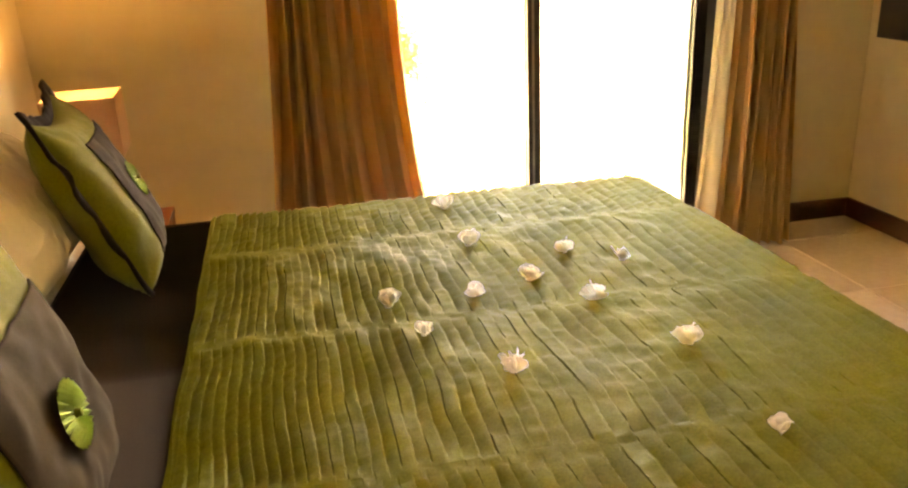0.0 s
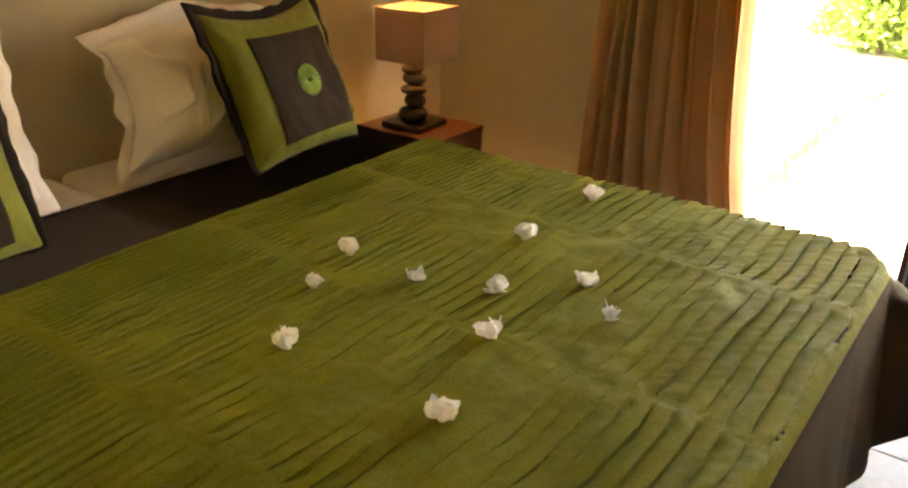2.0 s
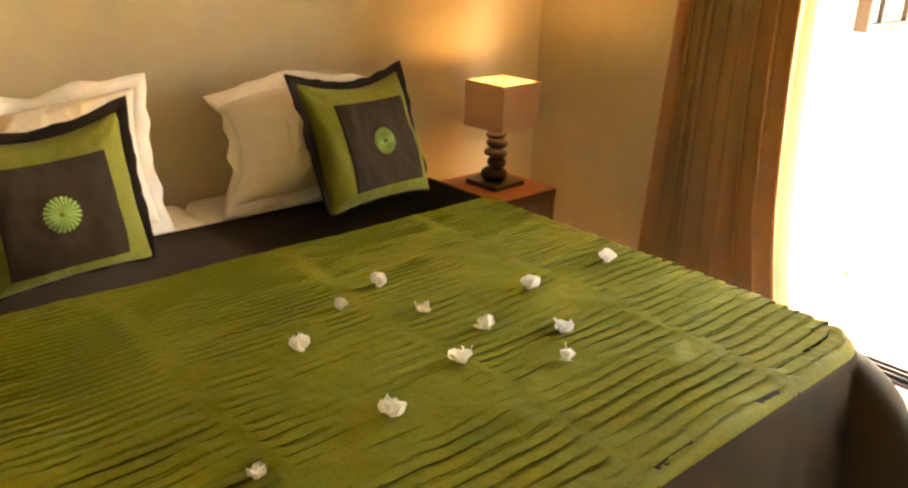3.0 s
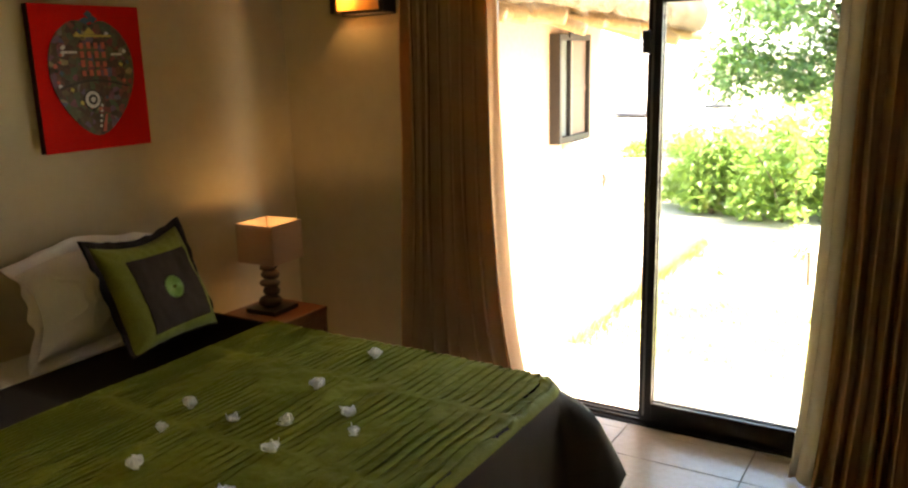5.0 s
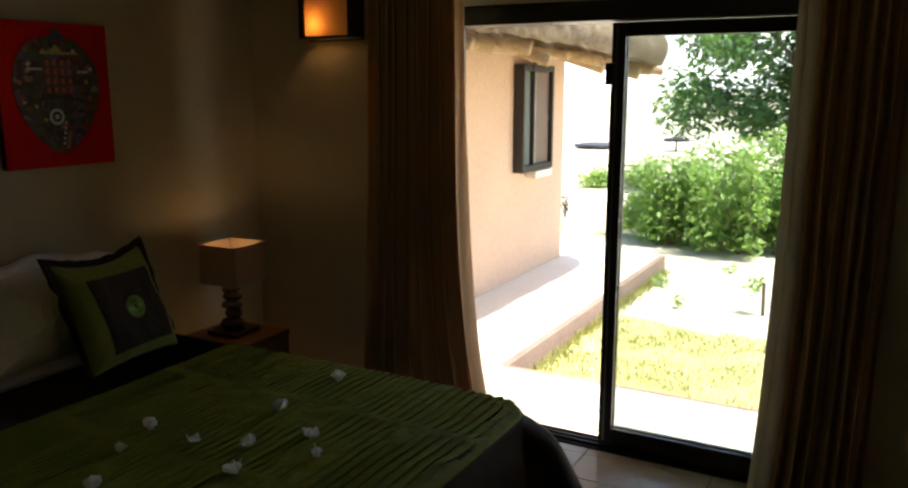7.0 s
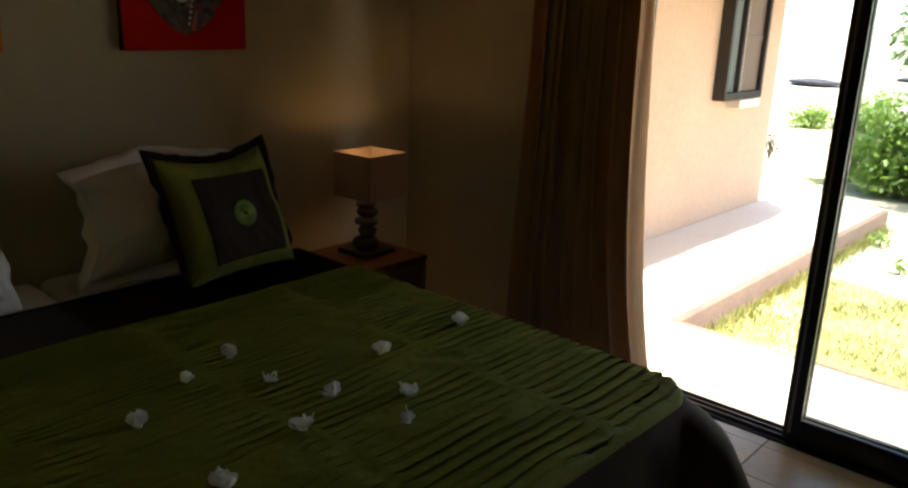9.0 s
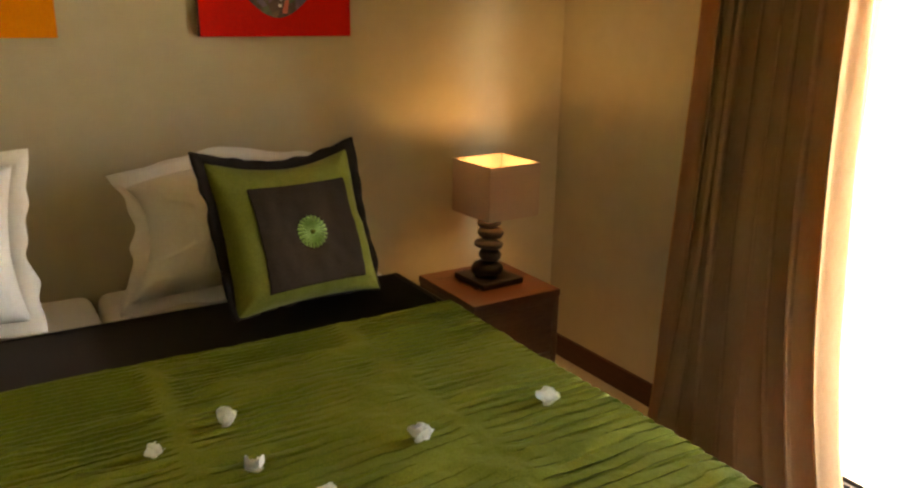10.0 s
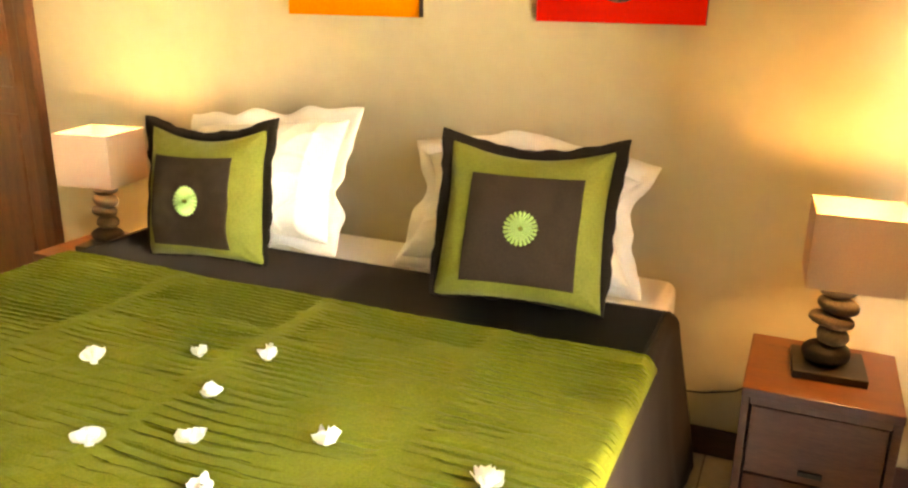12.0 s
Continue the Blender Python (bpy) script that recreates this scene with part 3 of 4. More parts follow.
def white_pillow(place, lean, turn, roll_, seed, label, w, h, corners, waist, dip):
    """corners: how far left-bottom, right-bottom, left-top, right-top are pulled sideways and up."""
    c = new("pillow")
    c.matrix_world = leaning(place, lean, turn, roll_)
    tagged(c, label, "pillow", "white pillows")

    def shell(u, v, side=1):
        x, z = u * w / 2 * (1 - waist * (1 - v * v) * u * u), v * h / 2 * (1 - (dip if v > 0 else 0.04) * (1 - u * u) * v * v)
        for (su, sv), (dx, dz) in zip(((-1, -1), (1, -1), (-1, 1), (1, 1)), corners):
            near = ((1 + su * u) / 2) ** 2.5 * ((1 + sv * v) / 2) ** 2.5
            x, z = x + dx * near, z + dz * near
        full = max(0.0, 1 - u ** 4) ** 0.55 * max(0.0, 1 - v ** 4) ** 0.55
        deep = (0.135 if side > 0 else 0.05) * full * (1 - 0.30 * v)
        p = Vector((x, 0, z))
        p.y = -side * (deep + crease(p, seed) * min(1.0, full * 1.6))
        return p

    part("front", grid(110, 84, lambda u, v: shell(2 * u - 1, 2 * v - 1)), WHITE, c, "", True)
    part("back", grid(40, 34, lambda u, v: shell(1 - 2 * u, 2 * v - 1, -1)), WHITE, c, "", True)
    fl = part("flange", flange(shell, 0.045, seed, 0.060, 0.8, 2.3), WHITE, c, "flat crumpled flange", True)
    s = fl.modifiers.new("thick", "SOLIDIFY")
    s.thickness, s.offset = 0.004, 0
    return c


white_pillow((0.525, -0.232, 0.862), 23, 3, 0, 3.3, "crumpled white cotton pillow behind the cushion nearer the window", 0.69, 0.42,
             ((-0.04, 0.0), (0.03, -0.01), (0.0, -0.075), (0.02, -0.105)), 0.17, 0.0)
white_pillow((-0.455, -0.265, 0.868), 20, -4, -1, 8.1, "crumpled white cotton pillow behind the cushion farther from the window", 0.70, 0.42,
             ((0.0, 0.0), (-0.01, 0.0), (0.03, -0.06), (0.0, 0.015)), 0.10, 0.08)
green_cushion((0.612, -0.468, 0.872), 23.4, 8, 0.6, 1.7, "green and brown cushion with lime rosette, nearer the window", 0.49, 0.470, 0.082, 0.028, 0.03)
green_cushion((-0.474, -0.524, 0.852), 12, 1.2, -2.9, 5.2, "green and brown cushion with lime rosette, farther from the window", 0.47, 0.445, 0.092, 0.024, -0.03)


# ---- flowers strewn on the coverlet ----
FLOWERS = [(0.867, -1.402), (0.525, -1.397), (0.411, -1.63), (0.296, -1.745), (0.27, -1.489), (0.19, -1.331), (0.099, -1.593), (0.191, -1.131), (0.027, -1.182), (-0.177, -1.319), (-0.175, -1.683), (-0.487, -1.681)]


def blossom(i, x, y):
    rnd = random.Random(40 + i)
    f = empty("flower", (x, y, CZ + pleat(x, y)[0] + 0.001), "crumpled white blossom lying on the green coverlet", "flower", "white blossoms on the bed", rnd.uniform(0, 360))
    big = rnd.uniform(0.95, 1.12) * (0.72 if i in (3, 5, 8, 11) else 1.0)
    count = rnd.choice((5, 6))
    for k in range(count):
        a = math.tau * k / count + rnd.uniform(-0.4, 0.4)
        rise = rnd.choice((0.15, 0.5, 0.9, 1.3)) if k else 1.45
        curl = rnd.uniform(0.5, 1.6)
        r = 0.034 * big * rnd.uniform(0.8, 1.12)

        def petal(u, v, a=a, rise=rise, r=r, k=k, curl=curl):
            s = (v - 0.5) * 2
            wide = 0.68 * r * math.sin(math.pi * (0.10 + 0.80 * u)) ** 0.8
            lift = rise + curl * (u - 0.5)
            p = Vector((0.002 + r * u * math.cos(lift), s * wide, 0.004 + 0.9 * r * u * math.sin(max(0.12, lift)) + 0.32 * wide * s * s))
            q = p * 70 + Vector((i, k, 0))
            p += Vector((noise.noise(q), noise.noise(q + Vector((5, 0, 0))), noise.noise(q + Vector((0, 5, 0))))) * 0.008 * u
            p.z = max(p.z, 0.0012)
            return Euler((0, 0, a)).to_matrix() @ p
        part("petal", grid(9, 9, petal), PETAL, f, "", True)
    part("heart", tube([(0, 0, 0.001), (0.002, 0, 0.014 * big)], [0.010 * big, 0.004 * big], 8), PETAL, f)
    if i % 3 == 0:
        part("stalk", tube([(0, 0, 0.004), (0.014, 0.010, 0.016), (0.022, 0.020, 0.034)], [0.0022, 0.0018, 0.0012], 6), PETAL, f)


for i, (x, y) in enumerate(FLOWERS):
    blossom(i, x, y)


# ---- bedside tables and lamps ----
def bedside_table(x, y, w, d, h, label):
    t = empty("bedside_table", (x, y, 0), label, "bedside table", "bedside tables")
    X, Y = w / 2, d / 2
    part("top", box(-X, X, -Y, Y, h - 0.028, h, 0.004), STAND_TOP, t, "polished red-brown wooden top")
    part("side", box(-X + 0.002, -X + 0.024, -Y + 0.004, Y - 0.004, 0.0, h - 0.0285, 0.002), STAND_FRONT, t)
    part("side", box(X - 0.024, X - 0.002, -Y + 0.004, Y - 0.004, 0.0, h - 0.0285, 0.002), STAND_FRONT, t)
    part("back", box(-X + 0.0245, X - 0.0245, Y - 0.02, Y - 0.005, 0.03, h - 0.0285), STAND_FRONT, t)
    part("bottom", box(-X + 0.0245, X - 0.0245, -Y + 0.02, Y - 0.0205, 0.05, 0.066), STAND_FRONT, t)
    mid = h * 0.5
    for k, (z0, z1) in enumerate(((0.055, mid - 0.003), (mid + 0.003, h - 0.05))):
        dr = part("drawer", box(-X + 0.03, X - 0.03, -Y + 0.004, -Y + 0.022, z0, z1, 0.003), STAND_FRONT, t, "wooden drawer front")
        zc = (z1 - 0.03) if k == 0 else (z0 + 0.03)
        part("grip", box(-0.03, 0.03, -Y - 0.002, -Y + 0.006, zc - 0.008, zc + 0.008, 0.003), BLACKWOOD, dr)
    part("front_rail", box(-X + 0.0245, X - 0.0245, -Y + 0.006, -Y + 0.02, h - 0.049, h - 0.0286), STAND_FRONT, t)
    part("plinth", box(-X + 0.0245, -X + 0.10, -Y + 0.006, -Y + 0.02, 0.0, 0.054), STAND_FRONT, t)
    part("plinth", box(X - 0.10, X - 0.0245, -Y + 0.006, -Y + 0.02, 0.0, 0.054), STAND_FRONT, t)
    return t


TABLE_H = 0.508
bedside_table(1.449, -0.300, 0.392, 0.400, TABLE_H, "red-brown wooden bedside table with two drawers, in the room corner")
bedside_table(-1.185, -0.305, 0.40, 0.385, TABLE_H, "red-brown wooden bedside table with two drawers, beside the wooden door")


def stone_lamp(x, y, turn, label, seed):
    lamp = empty("table_lamp", (x, y, TABLE_H), label, "table lamp", "bedside lamps", turn)
    part("base", box(-0.095, 0.095, -0.095, 0.095, 0.0, 0.022, 0.003), BLACKWOOD, lamp, "black square wooden base")
    rnd = random.Random(seed)
    off = 0.020 if seed == 3 else 0.0
    z = 0.022
    for k, (r, h, tip) in enumerate(((0.064, 0.058, 0), (0.046, 0.050, 0.05), (0.055, 0.038, 0.14), (0.053, 0.048, 0.12), (0.048, 0.034, -0.05), (0.041, 0.014, 0.03))):
        bm = bmesh.new()
        bmesh.ops.create_uvsphere(bm, u_segments=24, v_segments=14, radius=1)
        ox, oy = rnd.uniform(-0.010, 0.010) - 0.004, rnd.uniform(-0.006, 0.006)
        sx, sy = rnd.uniform(0.92, 1.08), rnd.uniform(0.8, 1.0)
        for v in bm.verts:
            n = 1 + 0.08 * noise.noise(v.co * 1.6 + Vector((k * 3, seed, 0)))
            v.co = Vector((v.co.x * r * sx * n + ox, v.co.y * r * sy * n + oy, math.copysign(abs(v.co.z) ** 0.8, v.co.z) * h * 0.56 + z + h / 2 - v.co.x * r * tip))
        part("stone", bm, STONE, lamp, "smooth dark grey pebble", True)
        z += h
    part("rod", tube([(0, 0, z - 0.005), (0, 0, 0.335), (off, 0, 0.39)], 0.005, 10), ALU, lamp)
    X, Y, z0, z1 = 0.117, 0.117, 0.268, 0.469
    shade = bmesh.new()
    rings = [[shade.verts.new((sx * (X - t) + off, sy * (Y - t), z)) for sx, sy in ((-1, -1), (1, -1), (1, 1), (-1, 1))] for t, z in ((0, z0), (0, z1), (0.003, z1), (0.003, z0))]
    for a, b in zip(rings, rings[1:] + rings[:1]):
        for k in range(4):
            shade.faces.new((a[k], a[(k + 1) % 4], b[(k + 1) % 4], b[k]))
    sh = part("shade", shade, SHADE, lamp, "pinkish beige fabric box shade")
    part("carrier", box(-X + 0.003 + off, X - 0.003 + off, -0.003, 0.003, 0.33, 0.334), ALU, sh)
    bm = bmesh.new()
    bmesh.ops.create_uvsphere(bm, u_segments=16, v_segments=10, radius=0.026)
    b = part("bulb", bm, BULB, lamp, "lit warm bulb", True)
    b.location = (off, 0, 0.405)
    b.visible_shadow = False
    ld = bpy.data.lights.new("bulb_light", "POINT")
    ld.energy, ld.color, ld.shadow_soft_size = LAMP_WATTS, WARM, 0.06
    lo = new("bulb_light", ld)
    lo.location = (x + off, y, TABLE_H + 0.405)
    return lamp


stone_lamp(1.462, -0.283, 3, "lit stacked-pebble lamp with beige box shade, on the corner table", 3)
stone_lamp(-1.17, -0.305, 10, "lit stacked-pebble lamp with beige box shade, near the wooden door", 7)

cable = tube([(1.36, -0.10, TABLE_H - 0.22), (1.30, -0.05, 0.33), (1.22, -0.03, 0.265), (1.12, -0.025, 0.235), (1.02, -0.022, 0.225), (0.93, -0.022, 0.222)], 0.003, 6)
tagged(part("cable", cable, BLACK, None, "", True), "thin dark lamp cable along the wall behind the bed", "cable")


# ---- wall lamp ----
sc = empty("wall_lamp", (W, -0.60, 2.02), "lit wall lamp with amber shade in a dark wooden frame", "wall lamp")
part("backplate", box(-0.018, -0.001, -0.17, 0.17, -0.02, 0.34, 0.003), BLACKWOOD, sc)
part("side_bar", box(-0.11, -0.0185, -0.17, -0.14, -0.01, 0.33, 0.003), BLACKWOOD, sc)
part("side_bar", box(-0.11, -0.0185, 0.14, 0.17, -0.01, 0.33, 0.003), BLACKWOOD, sc)
part("shade", box(-0.098, -0.093, -0.139, 0.139, 0.0, 0.32), FROST, sc, "amber frosted glass shade")
part("bottom_bar", box(-0.104, -0.090, -0.139, 0.139, -0.012, -0.001), BLACKWOOD, sc)
sd = bpy.data.lights.new("wall_lamp_light", "POINT")
sd.energy, sd.color, sd.shadow_soft_size = SCONCE_WATTS, WARM, 0.015
so = new("wall_lamp_light", sd)
so.location = (W - 0.035, -0.52, 2.08)

# ---- television ----
tv = empty("television", (1.36, S, 1.2), "dark flat television on a wall bracket, switched off", "television")
part("casing", box(-0.49, 0.49, 0.045, 0.085, -0.28, 0.28, 0.008), BLACK, tv)
part("screen", box(-0.47, 0.47, 0.086, 0.088, -0.25, 0.26), BLACK, tv, "black glossy screen")
part("bracket", box(-0.12, 0.12, 0.0, 0.0445, -0.12, 0.12, 0.003), ALU, tv)


# ---- pictures ----
def painting(x, label, canvas, spots, seed):
    w, h, d = 0.525, 0.61, 0.036
    p = empty("painting", (x, -0.001, 1.42), label, "painting", "paintings over the bed")
    part("canvas", box(-w / 2 + 0.001, w / 2 - 0.001, -d + 0.001, 0, 0.001, h - 0.001, 0.003), CANVAS_EDGE, p)
    part("ground_colour", box(-w / 2, w / 2, -d - 0.002, -d + 0.0005, 0, h, 0.001), canvas, p, "painted plain ground")
    out = []
    for k in range(72):
        a = math.tau * k / 72
        cx, cz = math.sin(a), math.cos(a)
        wide = 0.205 * (1.0 if cz > 0 else (1 - 0.30 * cz * cz))
        z = 0.345 + (0.215 * cz ** 0.9 if cz > 0 else -0.285 * abs(cz) ** 1.0)
        if cz > 0.75:
            z -= 0.05 * math.exp(-(cx / 0.22) ** 2) * 0.6
        out.append((cx * wide, z))
    heart = part("leaf_shape", slab(out, -d - 0.006, 0.0045), MOSAIC, p, "leaf-shaped patchwork of dark colours")
    ring = lambda cx, cz, r: [(cx + r * math.cos(math.tau * k / 24), cz + r * math.sin(math.tau * k / 24)) for k in range(24)]
    y = -d - 0.006
    for i, (r, m) in enumerate(((0.043, PAINT_BLACK), (0.036, PAINT_WHITE), (0.022, PAINT_BLACK), (0.011, PAINT_WHITE))):
        part("eye_ring", slab(ring(-0.02, 0.215, r), y - 0.0012 * (i + 1), 0.0011), m, heart)
    rnd = random.Random(seed)
    for i in range(4):
        for j in range(4):
            x0, z0 = -0.055 + i * 0.035, 0.315 + j * 0.038
            part("stroke", box(x0, x0 + 0.018, y - 0.0022, y - 0.0001, z0, z0 + rnd.uniform(0.022, 0.030), 0.0008), spots, heart)
    part("stroke", box(-0.075, 0.105, y - 0.0022, y - 0.0001, 0.478, 0.488, 0.0008), PAINT_YELLOW, heart)
    for x0, x1, z0, z1 in ((-0.14, -0.07, 0.41, 0.42), (0.095, 0.15, 0.40, 0.41)):
        part("stroke", box(x0, x1, y - 0.0022, y - 0.0001, z0, z1, 0.0008), PAINT_WHITE, heart)
    arc = [(-0.165 + 0.33 * k / 12, 0.262 + 0.030 * math.sin(math.pi * k / 12)) for k in range(13)]
    part("stroke", slab(arc + [(a, b + 0.008) for a, b in arc[::-1]], y - 0.0018, 0.0016), PAINT_BLACK, heart)
    part("stroke", slab([(-0.03, 0.489), (0.03, 0.489), (0.0, 0.518)], y - 0.0018, 0.0016), PAINT_YELLOW, heart)
    for k, (cx, cz, w2) in enumerate(((-0.012, 0.545, 0.030), (0.022, 0.552, 0.026), (0.002, 0.572, 0.020))):
        part("knot", slab([(cx - w2, cz), (cx, cz + 0.016), (cx + w2, cz), (cx, cz - 0.016)], -0.036 - 0.0045 - 0.003 * k, 0.0025), PAINT_BLUE, p)
    for k in range(30):
        a = rnd.uniform(0, math.tau)
        rr = rnd.uniform(0.13, 0.178)
        cx, cz = rr * math.sin(a), 0.345 + rr * math.cos(a) * 1.05
        if cz < 0.24:
            cx *= 0.72
        shape = ring(cx, cz, rnd.uniform(0.004, 0.010)) if k % 2 else [(cx - 0.010, cz), (cx - 0.004, cz + 0.012), (cx + 0.011, cz + 0.004), (cx + 0.003, cz - 0.009)]
        part("fleck", slab(shape, y - 0.0016, 0.0014), rnd.choice((PAINT_WHITE, PAINT_YELLOW, PAINT_BLUE, PAINT_ROSE, PAINT_BLACK)), heart)
    for k in range(5):
        part("dot", slab(ring(0.006 + 0.004 * k, 0.10 + 0.022 * k, 0.006), y - 0.0016, 0.0014), PAINT_WHITE, heart)
    part("tip_patch", slab([(0.012, 0.075), (0.03, 0.075), (0.045, 0.15), (0.035, 0.15)], y - 0.0018, 0.0016), spots if seed == 1 else PAINT_YELLOW, heart)
    return p


painting(0.745, "canvas painting of a dark leaf-shaped mosaic on bright red", RED, PAINT_ROSE, 1)
painting(-0.195, "canvas painting of a dark leaf-shaped mosaic on bright orange", ORANGE, PAINT_WHITE, 2)


# ---- curtains ----
def curtain(ya, yb, folds, seed, label, xc, extra, back, kick):
    """Hangs between the edges ya and yb (at the door), each a function of how low the place is (0 top, 1 floor)."""
    mid = (ya(0.5) + yb(0.5)) / 2
    c = empty("curtain", (xc, mid, 0), label, "curtain", "curtains of the sliding door")
    way = 1 if yb(0.5) > ya(0.5) else -1

    def place(u, v, off=0.0, more=0.0):
        z = 0.015 + 2.42 * v
        low_ = 1 - v
        wob = 0.9 * noise.noise(Vector((u * 3.1, v * 0.9, seed))) + 0.25 * noise.noise(Vector((u * 8, v * 1.8, seed + 3)))
        ph = math.tau * (folds * u + wob * 0.6)
        deep = max(0.012, 0.036 + 0.034 * noise.noise(Vector((u * 9, v * 1.1, seed + 6))) + 0.012 * low_)
        s = math.sin(ph) * (0.45 if off else 1.0)
        x = deep * s + 0.010 * math.sin(2.3 * ph + seed) * (0.5 + noise.noise(Vector((u * 5, v * 2, seed + 8)))) + 0.006 * noise.noise(Vector((u * 30, v * 5, seed + 1)))
        if u > 0.93:
            x += (u - 0.93) / 0.07 * 0.05
        a, b = ya(low_), yb(low_)
        y = a + (b - a) * u - mid + way * 0.012 * math.sin(2 * ph) * min(1.0, 12 * u, 12 * (1 - u)) + 0.010 * noise.noise(Vector((u * 4, v * 2.5, seed + 5)))
        y += way * more * max(0.0, (u - 0.85) / 0.15)
        x -= kick * low_ ** 3 * (1 - u)
        x -= 1.0 * max(0.0, more) * max(0.0, (u - 0.80) / 0.20)
        return Vector((x + off, y, z))
    cl = part("cloth", grid(300, 36, lambda u, v: place(u, v)), CURTAIN, c, "tan cloth in deep vertical folds", True)
    s = cl.modifiers.new("thick", "SOLIDIFY")
    s.thickness, s.offset = 0.003, 0
    ln = part("lining", grid(300, 36, lambda u, v: place(u, v, back, extra)), LINING, c, "pale curtain lining", True)
    s = ln.modifiers.new("thick", "SOLIDIFY")
    s.thickness, s.offset = 0.002, 0
    return c


curtain(lambda k: -0.955 + 0.05 * k + 0.08 * k ** 4, lambda k: -1.425 - 0.030 * k - 0.16 * k ** 5, 8.0, 2.0,
        "tan curtain with pale lining, drawn back beside the wall lamp", 1.81, -0.020, 0.040, 0.0)
curtain(lambda k: -3.25 + 0.02 * k, lambda k: -2.925 + 0.03 * k + 0.04 * k ** 5, 6.5, 12.0,
        "tan curtain with pale lining, drawn back near the television", 1.84, 0.065, 0.035, 0.12)
rail = empty("curtain_rail", (1.84, -2.05, 2.45), "dark wooden curtain pole above the sliding door", "curtain rail")
part("pole", tube([(0, 1.35, 0), (0, -1.35, 0)], 0.014, 14), BLACKWOOD, rail, "", True)
for y in (1.3, 0, -1.3):
    part("bracket", box(0.0, 0.1595, y - 0.01, y + 0.01, -0.008, 0.008, 0.002), BLACKWOOD, rail)


# ---- outside ----
G, TZ = -0.27, -0.10     # lawn level, terrace level
structure(part("ground", box(-300, 900, -600, 600, G - 0.3, G), SAND), "pale sandy ground", "ground")
bm = box(W + T, 3.2, -6.0, -0.97, G - 0.1, TZ - 0.006, 0)
terrace = structure(part("terrace", bm, GROUT), "pale tiled terrace outside the sliding door", "terrace")
walkway = structure(part("walkway", box(W + T, 7.45, -0.968, 0.0, G - 0.1, TZ, 0.01), CONCRETE), "raised pale concrete walkway along the house wall", "walkway")
structure(part("kerb", box(3.2025, 7.46, -1.03, -0.9695, G - 0.1, TZ - 0.004, 0.006), KERB), "brown concrete kerb of the walkway", "kerb")
structure(part("kerb", box(3.2005, 3.26, -6.0, -1.031, G - 0.1, TZ - 0.004, 0.006), KERB), "brown concrete kerb of the terrace", "kerb")

wing = structure(part("wall_wing", box(W + T, 6.85, 0.0, 0.25, G - 0.2, 2.5), OUTWALL), "pinkish beige plastered outside wall", "wall")
outer = structure(part("wall_outer", box(W + T, W + T + 0.02, S - T, DOOR_Y0 - 0.02, TZ, 2.5), OUTWALL), "pinkish beige plastered outside wall", "wall")

win = empty("shuttered_window", (6.05, 0, 0.95), "dark wooden shuttered window standing proud of the outside wall", "window")
part("window_frame", box(-0.52, -0.475, -0.11, -0.001, 0, 1.02, 0.006), SHUTTER, win)
part("window_frame", box(0.215, 0.26, -0.10, -0.001, 0, 1.02, 0.006), SHUTTER, win)
part("window_frame", box(-0.475, 0.215, -0.10, -0.001, 0.96, 1.02, 0.006), SHUTTER, win)
part("window_frame", box(-0.475, 0.215, -0.10, -0.001, 0.0, 0.06, 0.006), SHUTTER, win)
part("mullion", box(-0.235, -0.195, -0.09, -0.002, 0.0605, 0.9595, 0.004), SHUTTER, win)
part("pane", box(-0.4745, -0.2355, -0.05, -0.04, 0.061, 0.959), GREYGLASS, win, "grey reflecting window pane")
pnl = part("shutter", box(-0.1945, 0.2145, -0.06, -0.03, 0.061, 0.959, 0.004), LOUVRE, win, "brown wooden shutter")
part("edge_strip", box(-0.193, -0.177, -0.085, -0.0605, 0.062, 0.958, 0.002), CONCRETE, win, "pale strip beside the mullion")
part("shutter_rail", box(-0.175, 0.213, -0.068, -0.0605, 0.48, 0.53, 0.002), LOUVRE, pnl)
part("sill", box(-0.22, 0.20, -0.12, -0.001, -0.075, -0.003, 0.006), CONCRETE, win, "pale cement sill")
part("hinge_block", box(-0.30, -0.22, -0.115, -0.1005, 0.98, 1.06, 0.004), SHUTTER, win)


# glowing backdrop added so that the sky behind the garden burns out white
m_, nt_, b_ = shader("backdrop_glow")
b_.inputs["Emission Color"].default_value, b_.inputs["Emission Strength"].default_value = (1.0, 0.985, 0.96, 1), 0.45
structure(part("backdrop", grid(24, 2, lambda u, v: Vector((420 * math.cos(1.2 - 2.4 * u), 420 * math.sin(1.2 - 2.4 * u), G + 120 * v))), m_), "glowing white backdrop in place of the bright sky", "sky")

# thatched roof over the walkway
roof = empty("thatched_roof", (2.3, 0, 2.0), "overhanging grey-brown thatched roof on round wooden poles", "roof")


def thatch_under(u, v, lift=0.0):
    x = -0.2 + 5.05 * u
    end = max(0.0, (u - 0.88) / 0.12)
    reach = 1.12 * math.sqrt(max(0.0, 1 - 0.75 * end * end))
    y = -reach * v + 0.25 * (1 - v)
    z = 0.50 - 0.42 * v - 0.12 * u * u + 0.02 * noise.noise(Vector((x * 3, y * 3, 1)))
    return Vector((x, y, z + lift))


